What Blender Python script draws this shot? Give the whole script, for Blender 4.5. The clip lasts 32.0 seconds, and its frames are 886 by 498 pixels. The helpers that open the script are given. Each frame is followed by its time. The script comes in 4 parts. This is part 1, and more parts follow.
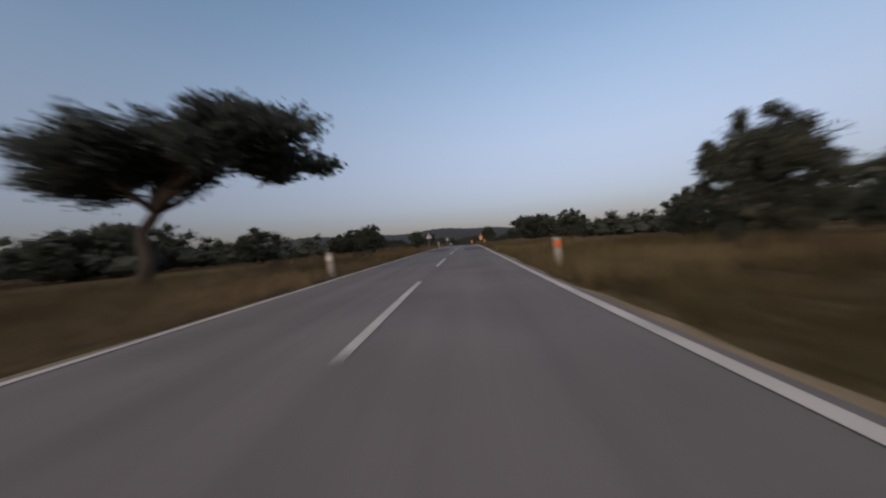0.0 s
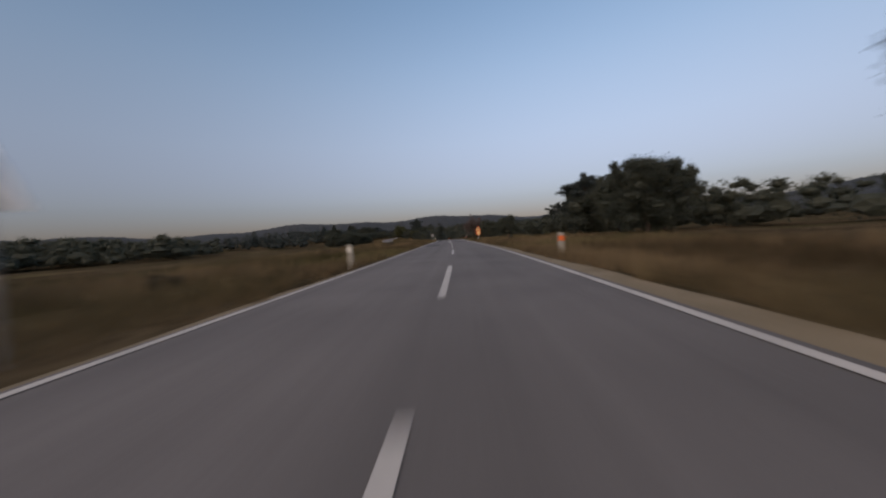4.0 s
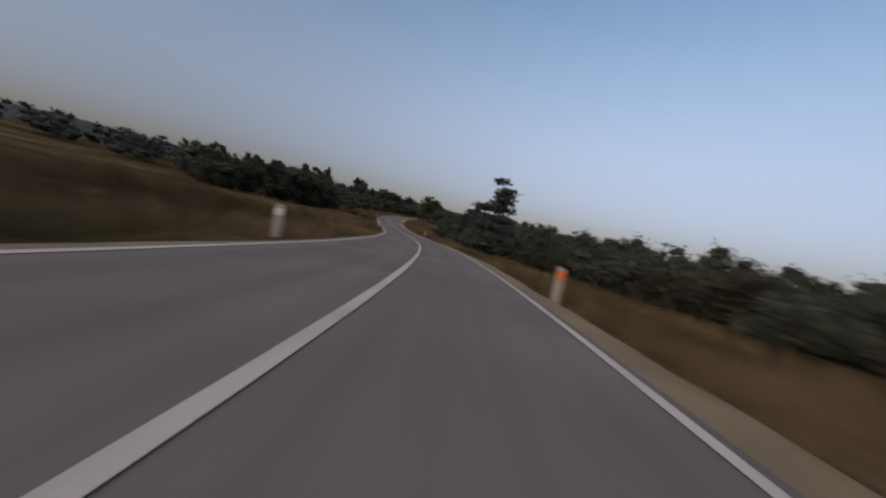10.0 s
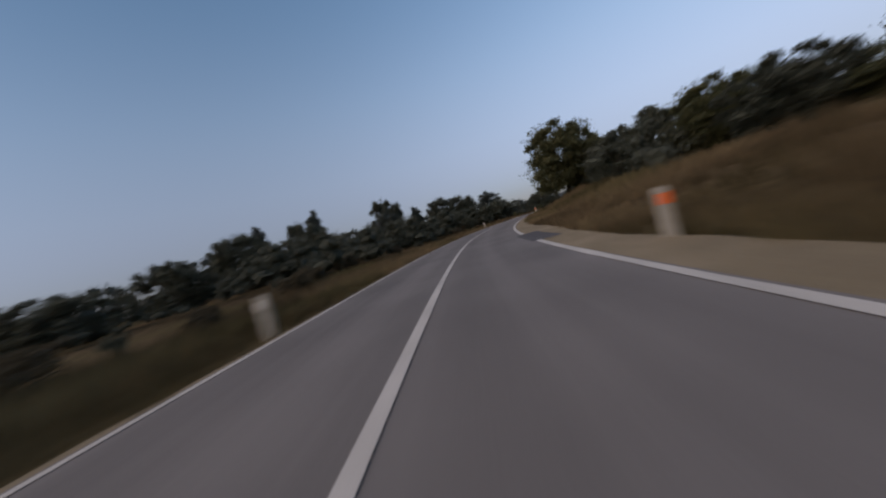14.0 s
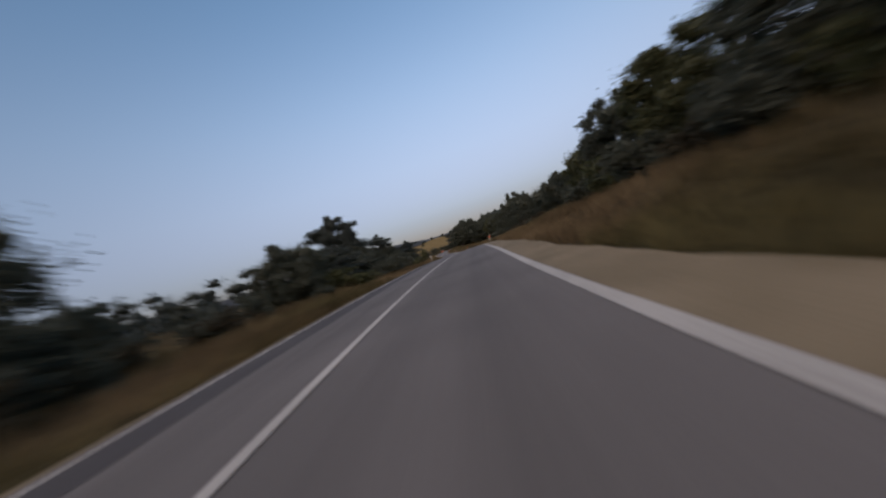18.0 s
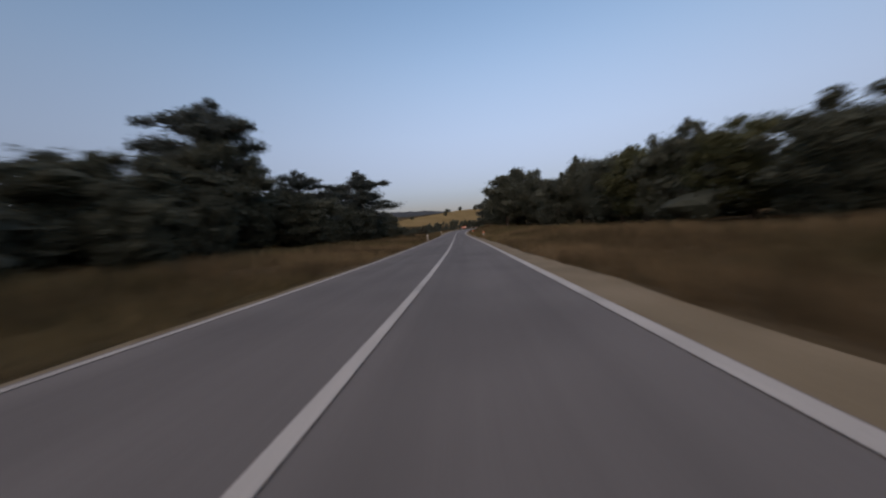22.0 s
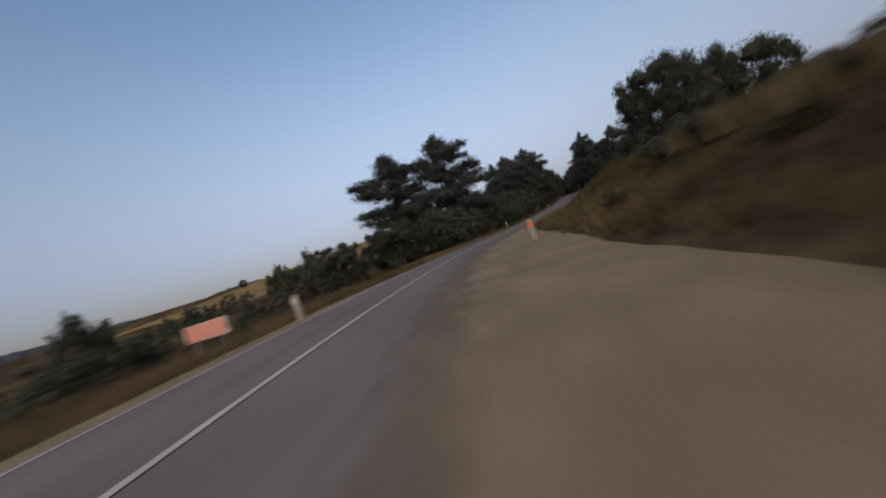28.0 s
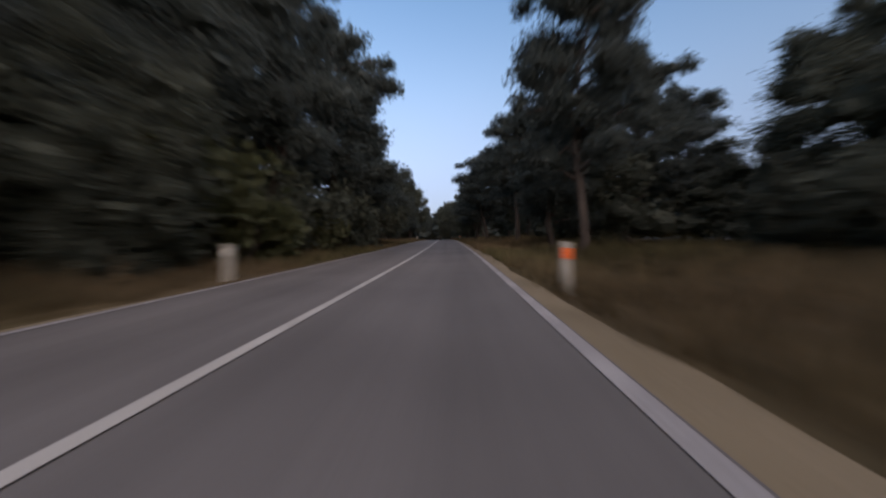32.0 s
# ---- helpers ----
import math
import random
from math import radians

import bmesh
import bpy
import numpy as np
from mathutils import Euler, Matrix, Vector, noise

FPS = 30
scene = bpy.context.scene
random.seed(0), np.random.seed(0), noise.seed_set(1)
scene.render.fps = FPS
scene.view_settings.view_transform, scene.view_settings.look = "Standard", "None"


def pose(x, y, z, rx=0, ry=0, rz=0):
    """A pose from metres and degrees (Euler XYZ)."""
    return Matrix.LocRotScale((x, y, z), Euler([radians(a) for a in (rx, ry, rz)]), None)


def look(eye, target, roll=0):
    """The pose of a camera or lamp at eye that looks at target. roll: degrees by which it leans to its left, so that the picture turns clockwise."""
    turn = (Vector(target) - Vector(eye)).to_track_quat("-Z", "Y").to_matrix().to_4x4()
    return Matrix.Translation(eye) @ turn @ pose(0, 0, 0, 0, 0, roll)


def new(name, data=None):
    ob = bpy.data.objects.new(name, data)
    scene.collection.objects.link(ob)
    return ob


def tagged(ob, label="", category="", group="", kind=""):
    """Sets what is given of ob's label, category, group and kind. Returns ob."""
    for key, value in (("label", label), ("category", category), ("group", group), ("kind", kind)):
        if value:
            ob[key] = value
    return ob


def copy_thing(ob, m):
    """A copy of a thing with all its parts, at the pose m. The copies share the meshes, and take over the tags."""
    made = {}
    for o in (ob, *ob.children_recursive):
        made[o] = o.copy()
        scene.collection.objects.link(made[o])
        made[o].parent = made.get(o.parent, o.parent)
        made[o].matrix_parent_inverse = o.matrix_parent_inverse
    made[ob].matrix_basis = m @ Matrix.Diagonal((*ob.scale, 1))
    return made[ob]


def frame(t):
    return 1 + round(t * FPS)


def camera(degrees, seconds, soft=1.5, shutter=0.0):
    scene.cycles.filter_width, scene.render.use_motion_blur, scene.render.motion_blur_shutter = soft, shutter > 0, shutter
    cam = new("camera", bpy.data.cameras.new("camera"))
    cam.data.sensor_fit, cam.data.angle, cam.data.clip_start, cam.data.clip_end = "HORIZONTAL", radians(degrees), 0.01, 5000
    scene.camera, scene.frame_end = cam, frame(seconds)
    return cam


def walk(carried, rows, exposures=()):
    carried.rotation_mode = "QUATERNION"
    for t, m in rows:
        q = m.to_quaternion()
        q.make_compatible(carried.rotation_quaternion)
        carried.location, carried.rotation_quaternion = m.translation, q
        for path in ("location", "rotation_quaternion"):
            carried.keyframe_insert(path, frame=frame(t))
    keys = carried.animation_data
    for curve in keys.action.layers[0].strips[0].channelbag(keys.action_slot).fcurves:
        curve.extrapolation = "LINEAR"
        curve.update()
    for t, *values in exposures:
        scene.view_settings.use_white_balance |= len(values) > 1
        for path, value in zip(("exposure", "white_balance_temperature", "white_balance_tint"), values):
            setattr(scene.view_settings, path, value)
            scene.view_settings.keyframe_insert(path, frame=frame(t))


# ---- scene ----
# ---- the road's plan: curvature, grade and cross fall along its length, in metres ----
KAP = [-2.36, -1.71, -1.03, -0.36, -0.19, 0.07, 0.31, 0.03, -0.42, -0.14, 0.83, 1.52, 1.18, 0.24, -0.24, -0.02, 0.17, 0.45, 0.99, 2.36, 4.15, 5.28, 5.33, 5.84, 5.31, 3.12, 1.66, 0.64, -0.34, -1.74, -2.73, -3.70, -6.17, -8.92, -10.48, -9.88, -7.99, -5.75, -3.97, -3.38, -1.69, 0.24, 1.81, 2.88, 2.62, 1.40, 0.19, 0.48, 1.17, 1.06, 0.54, 0.26, 0.10, 0.13, -0.37, -0.98, -1.32, -3.02, -6.30, -8.92, -10.39, -10.75, -8.59, -5.68, -2.97, -0.61, 0.79, 0.79, 0.82, 1.02, 0.77, 0.45, 0.28, 0.16, 0.07, 0.01, 5.00, 5.00, 5.00, 5.00, 5.00, 5.00, 5.00, 5.00, 5.00, 5.00, 5.00, 5.00, 5.00, 5.00, 5.00, 5.00, 5.00, 5.00, 5.00, 5.00]  # turn per 1000 m, every 12 m from -20 m
GRADE = [13.7, 12.8, 11.8, 7.4, -0.8, -8.8, -12.9, -14.9, -12.3, -18.4, -31.7, -31.4, -30.9, -13.3, 12.5, 30.4, 38.2, 31.9, 18.7, 0.7, -21.9, -36.8, -38.9, -24.8, -13.6, -14.6, -9.5, 4.1, 11.5, 4.0, 2.8, 11.2, 28.0, 41.9, 44.4, 41.0, 32.4, 22.3, 13.3, 6.6, 2.2, -0.4, -1.6, -2.0, -2.0, -1.8]  # rise per 1000 m, every 25 m from -20 m
BANK = [-2.9, -3.1, -1.3, 2.2, 4.3, 4.7, 6.0, 6.0, 4.7, 0.9, -3.7, -4.0, -2.9, 2.4, 8.9, 11.8, 5.9, 1.0, 3.6, -6.1, -6.5, -5.9, -6.1, -4.7, -1.7, 2.3, 7.7, 8.6, 8.2, 0.6, -0.8, -7.3, -1.1, -4.1, -2.3, -1.1, -0.6, -0.4, -0.3, -0.2, -0.1, -0.1, -0.1, -0.0, -0.0, -0.0]  # fall to the right per 1000 m, every 25 m
HALF_L = [3.34, 3.32, 3.34, 3.37, 3.32, 3.15, 3.17, 3.19, 3.07, 3.40, 3.20, 3.32, 3.19, 3.23, 3.19, 3.24, 3.28, 3.26, 3.29, 3.16, 3.24, 3.29, 3.37, 3.41, 3.43, 3.44, 3.45, 3.45, 3.45]  # centre line to left edge line, every 40 m
HALF_R = [3.26, 3.18, 3.03, 3.04, 3.04, 3.21, 3.30, 3.27, 2.79, 3.11, 3.92, 3.33, 3.58, 3.09, 2.93, 2.79, 2.52, 2.64, 3.26, 3.59, 3.25, 3.33, 3.28, 3.26, 3.26, 3.25, 3.25, 3.25, 3.25]  # centre line to right edge line, every 40 m
S = np.arange(-60.0, 1200.0, 2.0)
_k = np.interp(S, -20 + 12.0 * np.arange(len(KAP)), KAP) / 1000
_g = np.interp(S, -20 + 25.0 * np.arange(len(GRADE)), GRADE) / 1000
RB = np.interp(S, -20 + 25.0 * np.arange(len(BANK)), BANK) / 1000


def run_sum(a):
    return np.concatenate([[0], np.cumsum((a[1:] + a[:-1]) * 1.0)])


PSI = run_sum(_k)
PSI -= PSI[30]
RX, RY, RZ = run_sum(np.cos(PSI)), run_sum(np.sin(PSI)), run_sum(_g)
RX, RY, RZ = RX - RX[30], RY - RY[30], RZ - RZ[30]
RG = _g


def heading(s):
    return float(np.interp(s, S, PSI))


def on_road(s, u, up=0.0):
    """Place at s along the centre line, u to its right, up above the road's plane."""
    s, u = np.asarray(s, float), np.asarray(u, float)
    h = np.interp(s, S, PSI)
    return np.stack([np.interp(s, S, RX) + np.sin(h) * u, np.interp(s, S, RY) - np.cos(h) * u,
                     np.interp(s, S, RZ) - np.interp(s, S, RB) * u + up + 0 * s], -1)


# ---- camera: seconds, distance along the road, offset to the right, yaw, pitch, lean to the right in degrees ----
RIDE = (
    (0, -0.00, 1.295, 3.34, -1.44, 4.09),
    (1, 24.78, 0.872, 4.57, -1.98, 3.57),
    (1.5, 37.30, 0.540, 3.90, -2.03, 7.00),
    (2, 49.84, 0.337, 3.35, -2.03, 6.55),
    (2.5, 61.80, 0.346, 2.62, -2.12, 4.73),
    (4.5, 107.40, 0.441, 3.54, -2.54, 3.57),
    (5, 118.80, 0.401, 3.17, -2.76, 2.95),
    (6, 141.72, 0.173, 2.27, -3.30, 3.49),
    (7, 164.58, 0.387, 1.75, -2.27, 1.90),
    (7.5, 176.05, 0.80, 0.60, -2.45, 3.40),
    (7.75, 181.8, 1.17, -0.20, -2.55, 0.70),
    (8, 187.71, 1.432, -0.72, -2.61, -5.11),
    (8.5, 199.48, 1.776, 1.74, -2.68, -8.14),
    (9, 211.56, 1.670, 3.56, -2.63, -8.65),
    (9.5, 223.90, 1.260, 3.00, -2.40, -10.60),
    (10, 236.39, 1.057, 2.36, -2.20, -12.84),
    (11, 261.12, 0.902, 1.98, -2.95, -13.43),
    (11.5, 273.77, 0.774, 2.62, -2.47, -10.64),
    (12, 286.69, 0.462, 3.51, -2.43, -0.01),
    (12.5, 299.60, 0.450, 2.70, -2.62, 4.30),
    (13, 312.51, 0.710, 2.03, -2.81, 2.45),
    (13.5, 325.51, 0.716, 3.72, -2.08, 7.79),
    (14, 338.39, 0.934, 3.74, -1.64, 16.29),
    (15, 364.25, 2.125, 0.92, -1.46, 21.70),
    (15.5, 377.29, 2.911, 1.76, -1.73, 24.19),
    (17.5, 429.41, 2.019, 5.95, -1.38, 26.27),
    (18, 442.65, 2.161, 2.45, -1.04, 18.87),
    (18.5, 456.13, 2.420, 2.13, -1.06, 2.85),
    (19, 469.97, 2.130, 3.56, -0.90, -0.96),
    (20, 498.16, 1.804, 2.82, -2.27, -2.79),
    (21, 526.34, 1.727, 3.11, -2.52, -2.31),
    (22, 554.12, 1.100, 4.44, -2.27, 4.48),
    (22.5, 567.75, 0.700, 3.40, -2.58, 5.30),
    (23, 581.31, 0.727, 2.31, -2.90, 1.03),
    (23.5, 594.60, 0.560, 2.80, -2.93, 3.00),
    (24, 607.80, 0.574, 3.28, -2.91, 3.16),
    (24.5, 620.62, 0.515, 3.78, -2.64, 5.54),
    (26.5, 669.96, 0.570, 2.74, -1.38, 17.41),
    (27, 681.16, 1.316, 0.80, -1.39, 21.44),
    (27.5, 691.18, 2.189, -1.59, -0.25, 13.10),
    (28, 700.48, 3.344, 4.12, -1.12, 18.10),
    (28.5, 710.60, 3.324, 6.04, -1.45, 17.52),
    (29, 721.49, 3.269, 6.90, -1.15, 17.36),
    (29.5, 733.13, 2.566, 7.20, -1.04, 20.01),
    (30, 745.40, 2.166, 5.09, -0.43, 14.32),
    (30.5, 758.13, 1.949, 3.96, -0.48, 7.59),
    (31, 771.20, 1.932, 3.11, -1.50, 3.98),
    (32, 798.19, 2.091, 2.33, -2.10, 0.55)
)
EYE = 1.092
cam = camera(103.96, 32.0, soft=2.2, shutter=0.7)


def ride(t):
    """The ride's values at t, by a smooth curve through the rows."""
    a = np.array(RIDE)
    i = int(np.clip(np.searchsorted(a[:, 0], t) - 1, 0, len(a) - 2))
    p0, p1, p2, p3 = a[max(i - 1, 0)], a[i], a[i + 1], a[min(i + 2, len(a) - 1)]
    w = p2[0] - p1[0]
    f = (t - p1[0]) / w
    m1 = (p2 - p0) / max(p2[0] - p0[0], 0.01) * w
    m2 = (p3 - p1) / max(p3[0] - p1[0], 0.01) * w
    return ((2 * f**3 - 3 * f**2 + 1) * p1 + (f**3 - 2 * f**2 + f) * m1 + (-2 * f**3 + 3 * f**2) * p2 + (f**3 - f**2) * m2)[1:]


def ride_pose(t):
    s, d, yaw, pit, lean = ride(t)
    h, g = heading(s) + radians(yaw), math.atan(float(np.interp(s, S, RG))) + radians(pit)
    eye = Vector(on_road(s, d, EYE))
    way = Vector((math.cos(h) * math.cos(g), math.sin(h) * math.cos(g), math.sin(g)))
    return look(eye, eye + way, -lean)


walk(cam, [(k / 10, ride_pose(k / 10)) for k in range(0, 321, 2)], [(0, 1.60, 8150, 30), (11, 1.60, 8150, 30), (13.5, 1.64, 7850, 30), (18.5, 1.64, 7850, 30), (20, 1.55, 7850, 30), (22.5, 1.62, 7850, 30), (24.5, 1.64, 7850, 30), (26.5, 1.62, 8050, 30), (28.6, 1.64, 8150, 30), (30, 1.86, 8100, 30), (31, 1.92, 8050, 30), (32, 1.98, 7450, 30)])

# ---- sky and light: clear dusk, the sun just set behind the rider ----
world = bpy.data.worlds.new("dusk_sky")
scene.world = world
world.use_nodes = True
nt = world.node_tree
bg = nt.nodes["Background"]
sky = nt.nodes.new("ShaderNodeTexSky")
sky.sky_type, sky.sun_disc = "NISHITA", False
sky.sun_elevation, sky.sun_rotation = radians(6.0), radians(-62)
sky.altitude, sky.air_density, sky.dust_density, sky.ozone_density = 100, 1.0, 0.6, 3.0
soft_sky = nt.nodes.new("ShaderNodeHueSaturation")
soft_sky.inputs["Saturation"].default_value = 0.72
nt.links.new(sky.outputs["Color"], soft_sky.inputs["Color"])
# the earth's shadow climbs the sky: a dull lilac horizon under a clear blue
way = nt.nodes.new("ShaderNodeTexCoord")
axes = nt.nodes.new("ShaderNodeSeparateXYZ")
nt.links.new(way.outputs["Generated"], axes.inputs["Vector"])
dusk = nt.nodes.new("ShaderNodeValToRGB")
dusk.color_ramp.interpolation = "B_SPLINE"
stops = dusk.color_ramp.elements
stops[0].position, stops[0].color = 0.0, (0.142, 0.156, 0.246, 1)
stops[1].position, stops[1].color = 1.0, (0.22, 0.54, 0.68, 1)
for at, tone in ((0.10, (0.305, 0.318, 0.390)), (0.24, (0.450, 0.490, 0.525)), (0.42, (0.50, 0.66, 0.70)), (0.65, (0.32, 0.60, 0.73))):
    stops.new(at).color = (*tone, 1)
nt.links.new(axes.outputs["Z"], dusk.inputs["Fac"])
tone_mix = nt.nodes.new("ShaderNodeMix")
tone_mix.data_type, tone_mix.blend_type = "RGBA", "MULTIPLY"
tone_mix.inputs["Factor"].default_value = 1.0
nt.links.new(soft_sky.outputs["Color"], tone_mix.inputs["A"])
nt.links.new(dusk.outputs["Color"], tone_mix.inputs["B"])
nt.links.new(tone_mix.outputs["Result"], bg.inputs["Color"])
bg.inputs["Strength"].default_value = 0.15
sun = new("sun", bpy.data.lights.new("sun", "SUN"))
sun.data.energy, sun.data.angle, sun.data.color = 0.56, radians(100), (1.0, 0.84, 0.68)
sun.matrix_world = look((0, 0, 0), (math.cos(radians(28)) * 50, -math.sin(radians(28)) * 50, -48))

# ---- materials ----
def material(name, ramp, scale=1.0, fine=20.0, rough=0.9, bump=0.3, metal=0.0, per_object=0.0, spec=0.2, stretch=(1, 1, 1), detail=5.0):
    """Two scales of noise drive a colour ramp; ramp: (position, colour) stops."""
    m = bpy.data.materials.new(name)
    m.use_nodes = True
    t = m.node_tree
    b = t.nodes["Principled BSDF"]
    b.inputs["Roughness"].default_value, b.inputs["Metallic"].default_value = rough, metal
    b.inputs["Specular IOR Level"].default_value = spec
    co = t.nodes.new("ShaderNodeTexCoord")
    mp = t.nodes.new("ShaderNodeMapping")
    mp.inputs["Scale"].default_value = stretch
    t.links.new(co.outputs["Object"], mp.inputs["Vector"])
    n1, n2 = t.nodes.new("ShaderNodeTexNoise"), t.nodes.new("ShaderNodeTexNoise")
    for n, sc in ((n1, scale), (n2, fine)):
        n.inputs["Scale"].default_value, n.inputs["Detail"].default_value = sc, detail
        t.links.new(mp.outputs["Vector"], n.inputs["Vector"])
    mix = t.nodes.new("ShaderNodeMath")
    mix.operation = "MULTIPLY_ADD"
    mix.inputs[1].default_value = 0.45
    t.links.new(n2.outputs["Fac"], mix.inputs[0])
    half = t.nodes.new("ShaderNodeMath")
    half.operation, half.inputs[1].default_value = "MULTIPLY", 0.55
    t.links.new(n1.outputs["Fac"], half.inputs[0])
    t.links.new(half.outputs[0], mix.inputs[2])
    last = mix.outputs[0]
    if per_object:
        oi = t.nodes.new("ShaderNodeObjectInfo")
        add = t.nodes.new("ShaderNodeMath")
        add.operation, add.inputs[1].default_value = "MULTIPLY_ADD", per_object
        t.links.new(oi.outputs["Random"], add.inputs[0])
        t.links.new(last, add.inputs[2])
        last = add.outputs[0]
    cr = t.nodes.new("ShaderNodeValToRGB")
    e = cr.color_ramp.elements
    e[0].position, e[0].color = ramp[0][0], (*ramp[0][1], 1)
    e[1].position, e[1].color = ramp[-1][0], (*ramp[-1][1], 1)
    for pos, col in ramp[1:-1]:
        e.new(pos).color = (*col, 1)
    t.links.new(last, cr.inputs["Fac"])
    t.links.new(cr.outputs["Color"], b.inputs["Base Color"])
    if bump:
        bp = t.nodes.new("ShaderNodeBump")
        bp.inputs["Strength"].default_value, bp.inputs["Distance"].default_value = bump, 0.02
        t.links.new(n2.outputs["Fac"], bp.inputs["Height"])
        t.links.new(bp.outputs["Normal"], b.inputs["Normal"])
    return m


M_ASPHALT = material("worn_asphalt", [(0.3, (0.102, 0.096, 0.090)), (0.5, (0.132, 0.125, 0.117)), (0.7, (0.166, 0.157, 0.147))], 0.35, 45, 0.85, 0.35)
def add_streaks(m, amount):
    """Soft streaks of wear and old oil along the lanes, laid by the road's own coordinates."""
    t = m.node_tree
    b = t.nodes["Principled BSDF"]
    src = b.inputs["Base Color"].links[0].from_socket
    uv, mp, n = t.nodes.new("ShaderNodeUVMap"), t.nodes.new("ShaderNodeMapping"), t.nodes.new("ShaderNodeTexNoise")
    uv.uv_map = "along"
    mp.inputs["Scale"].default_value = (0.025, 1.6, 1.0)
    n.inputs["Scale"].default_value, n.inputs["Detail"].default_value = 1.0, 4.0
    t.links.new(uv.outputs["UV"], mp.inputs["Vector"])
    t.links.new(mp.outputs["Vector"], n.inputs["Vector"])
    r = t.nodes.new("ShaderNodeMapRange")
    r.inputs["From Min"].default_value, r.inputs["From Max"].default_value = 0.3, 0.7
    r.inputs["To Min"].default_value, r.inputs["To Max"].default_value = 1 - amount, 1 + amount
    t.links.new(n.outputs["Fac"], r.inputs["Value"])
    v = t.nodes.new("ShaderNodeVectorMath")
    v.operation = "SCALE"
    t.links.new(src, v.inputs[0])
    t.links.new(r.outputs["Result"], v.inputs["Scale"])
    t.links.new(v.outputs["Vector"], b.inputs["Base Color"])


add_streaks(M_ASPHALT, 0.16)
M_PATCH = material("patched_asphalt", [(0.3, (0.056, 0.054, 0.054)), (0.7, (0.088, 0.084, 0.082))], 0.5, 50, 0.85, 0.3)
M_PAINT = material("road_paint", [(0.30, (0.20, 0.194, 0.175)), (0.43, (0.38, 0.370, 0.335)), (0.7, (0.53, 0.516, 0.47))], 1.2, 25, 0.7, 0.2)
M_PAINT_OLD = material("faded_paint", [(0.35, (0.16, 0.155, 0.15)), (0.5, (0.30, 0.29, 0.28)), (0.7, (0.42, 0.41, 0.39))], 1.5, 18, 0.8, 0.2)
def add_green(m, green, scale, low, high):
    """Drifts of olive-green growth between the dry straw."""
    t = m.node_tree
    b = t.nodes["Principled BSDF"]
    src = b.inputs["Base Color"].links[0].from_socket
    geo, n, r, mix = t.nodes.new("ShaderNodeNewGeometry"), t.nodes.new("ShaderNodeTexNoise"), t.nodes.new("ShaderNodeMapRange"), t.nodes.new("ShaderNodeMix")
    n.inputs["Scale"].default_value, n.inputs["Detail"].default_value = scale, 5.0
    t.links.new(geo.outputs["Position"], n.inputs["Vector"])
    r.inputs["From Min"].default_value, r.inputs["From Max"].default_value = low, high
    t.links.new(n.outputs["Fac"], r.inputs["Value"])
    mix.data_type, mix.blend_type = "RGBA", "MULTIPLY"
    mix.inputs["B"].default_value = (*green, 1)
    t.links.new(r.outputs["Result"], mix.inputs["Factor"])
    t.links.new(src, mix.inputs["A"])
    t.links.new(mix.outputs["Result"], b.inputs["Base Color"])


M_GRAVEL = material("gravel", [(0.3, (0.130, 0.103, 0.063)), (0.5, (0.20, 0.160, 0.100)), (0.7, (0.28, 0.226, 0.150))], 0.8, 30, 0.95, 0.6)
M_GROUND = material("dry_field", [(0.32, (0.026, 0.021, 0.013)), (0.43, (0.053, 0.041, 0.025)), (0.55, (0.095, 0.072, 0.043)), (0.70, (0.172, 0.128, 0.076))], 0.06, 2.2, 0.95, 0.6, spec=0.0)
M_GRASS = material("dry_grass", [(0.25, (0.026, 0.021, 0.013)), (0.5, (0.078, 0.060, 0.035)), (0.8, (0.200, 0.148, 0.086))], 0.8, 5, 0.8, 0, per_object=0.25, spec=0.0)
add_green(M_GROUND, (0.72, 0.82, 0.70), 0.07, 0.46, 0.64)
add_green(M_GRASS, (0.72, 0.84, 0.70), 0.07, 0.46, 0.64)
M_PINE = material("pine_needles", [(0.25, (0.042, 0.054, 0.050)), (0.55, (0.066, 0.083, 0.074)), (0.9, (0.090, 0.108, 0.092))], 0.6, 4, 0.7, 0, per_object=0.25)
M_OAK = material("oak_leaves", [(0.25, (0.048, 0.057, 0.045)), (0.55, (0.076, 0.088, 0.066)), (0.9, (0.106, 0.118, 0.084))], 0.5, 4, 0.8, 0, per_object=0.3)
M_LIGHTLEAF = material("pale_green_leaves", [(0.25, (0.046, 0.055, 0.026)), (0.55, (0.082, 0.090, 0.042)), (0.9, (0.12, 0.124, 0.062))], 0.5, 4, 0.6, 0, per_object=0.25)
M_SCRUB = material("dry_scrub", [(0.25, (0.034, 0.032, 0.022)), (0.55, (0.062, 0.055, 0.036)), (0.9, (0.10, 0.086, 0.054))], 0.7, 5, 0.8, 0, per_object=0.3)
def add_translucency(m, share):
    """Leaves let some light through."""
    t = m.node_tree
    b, out = t.nodes["Principled BSDF"], t.nodes["Material Output"]
    tr, mix = t.nodes.new("ShaderNodeBsdfTranslucent"), t.nodes.new("ShaderNodeMixShader")
    t.links.new(b.inputs["Base Color"].links[0].from_socket, tr.inputs["Color"])
    mix.inputs["Fac"].default_value = share
    t.links.new(b.outputs["BSDF"], mix.inputs[1])
    t.links.new(tr.outputs["BSDF"], mix.inputs[2])
    t.links.new(mix.outputs["Shader"], out.inputs["Surface"])


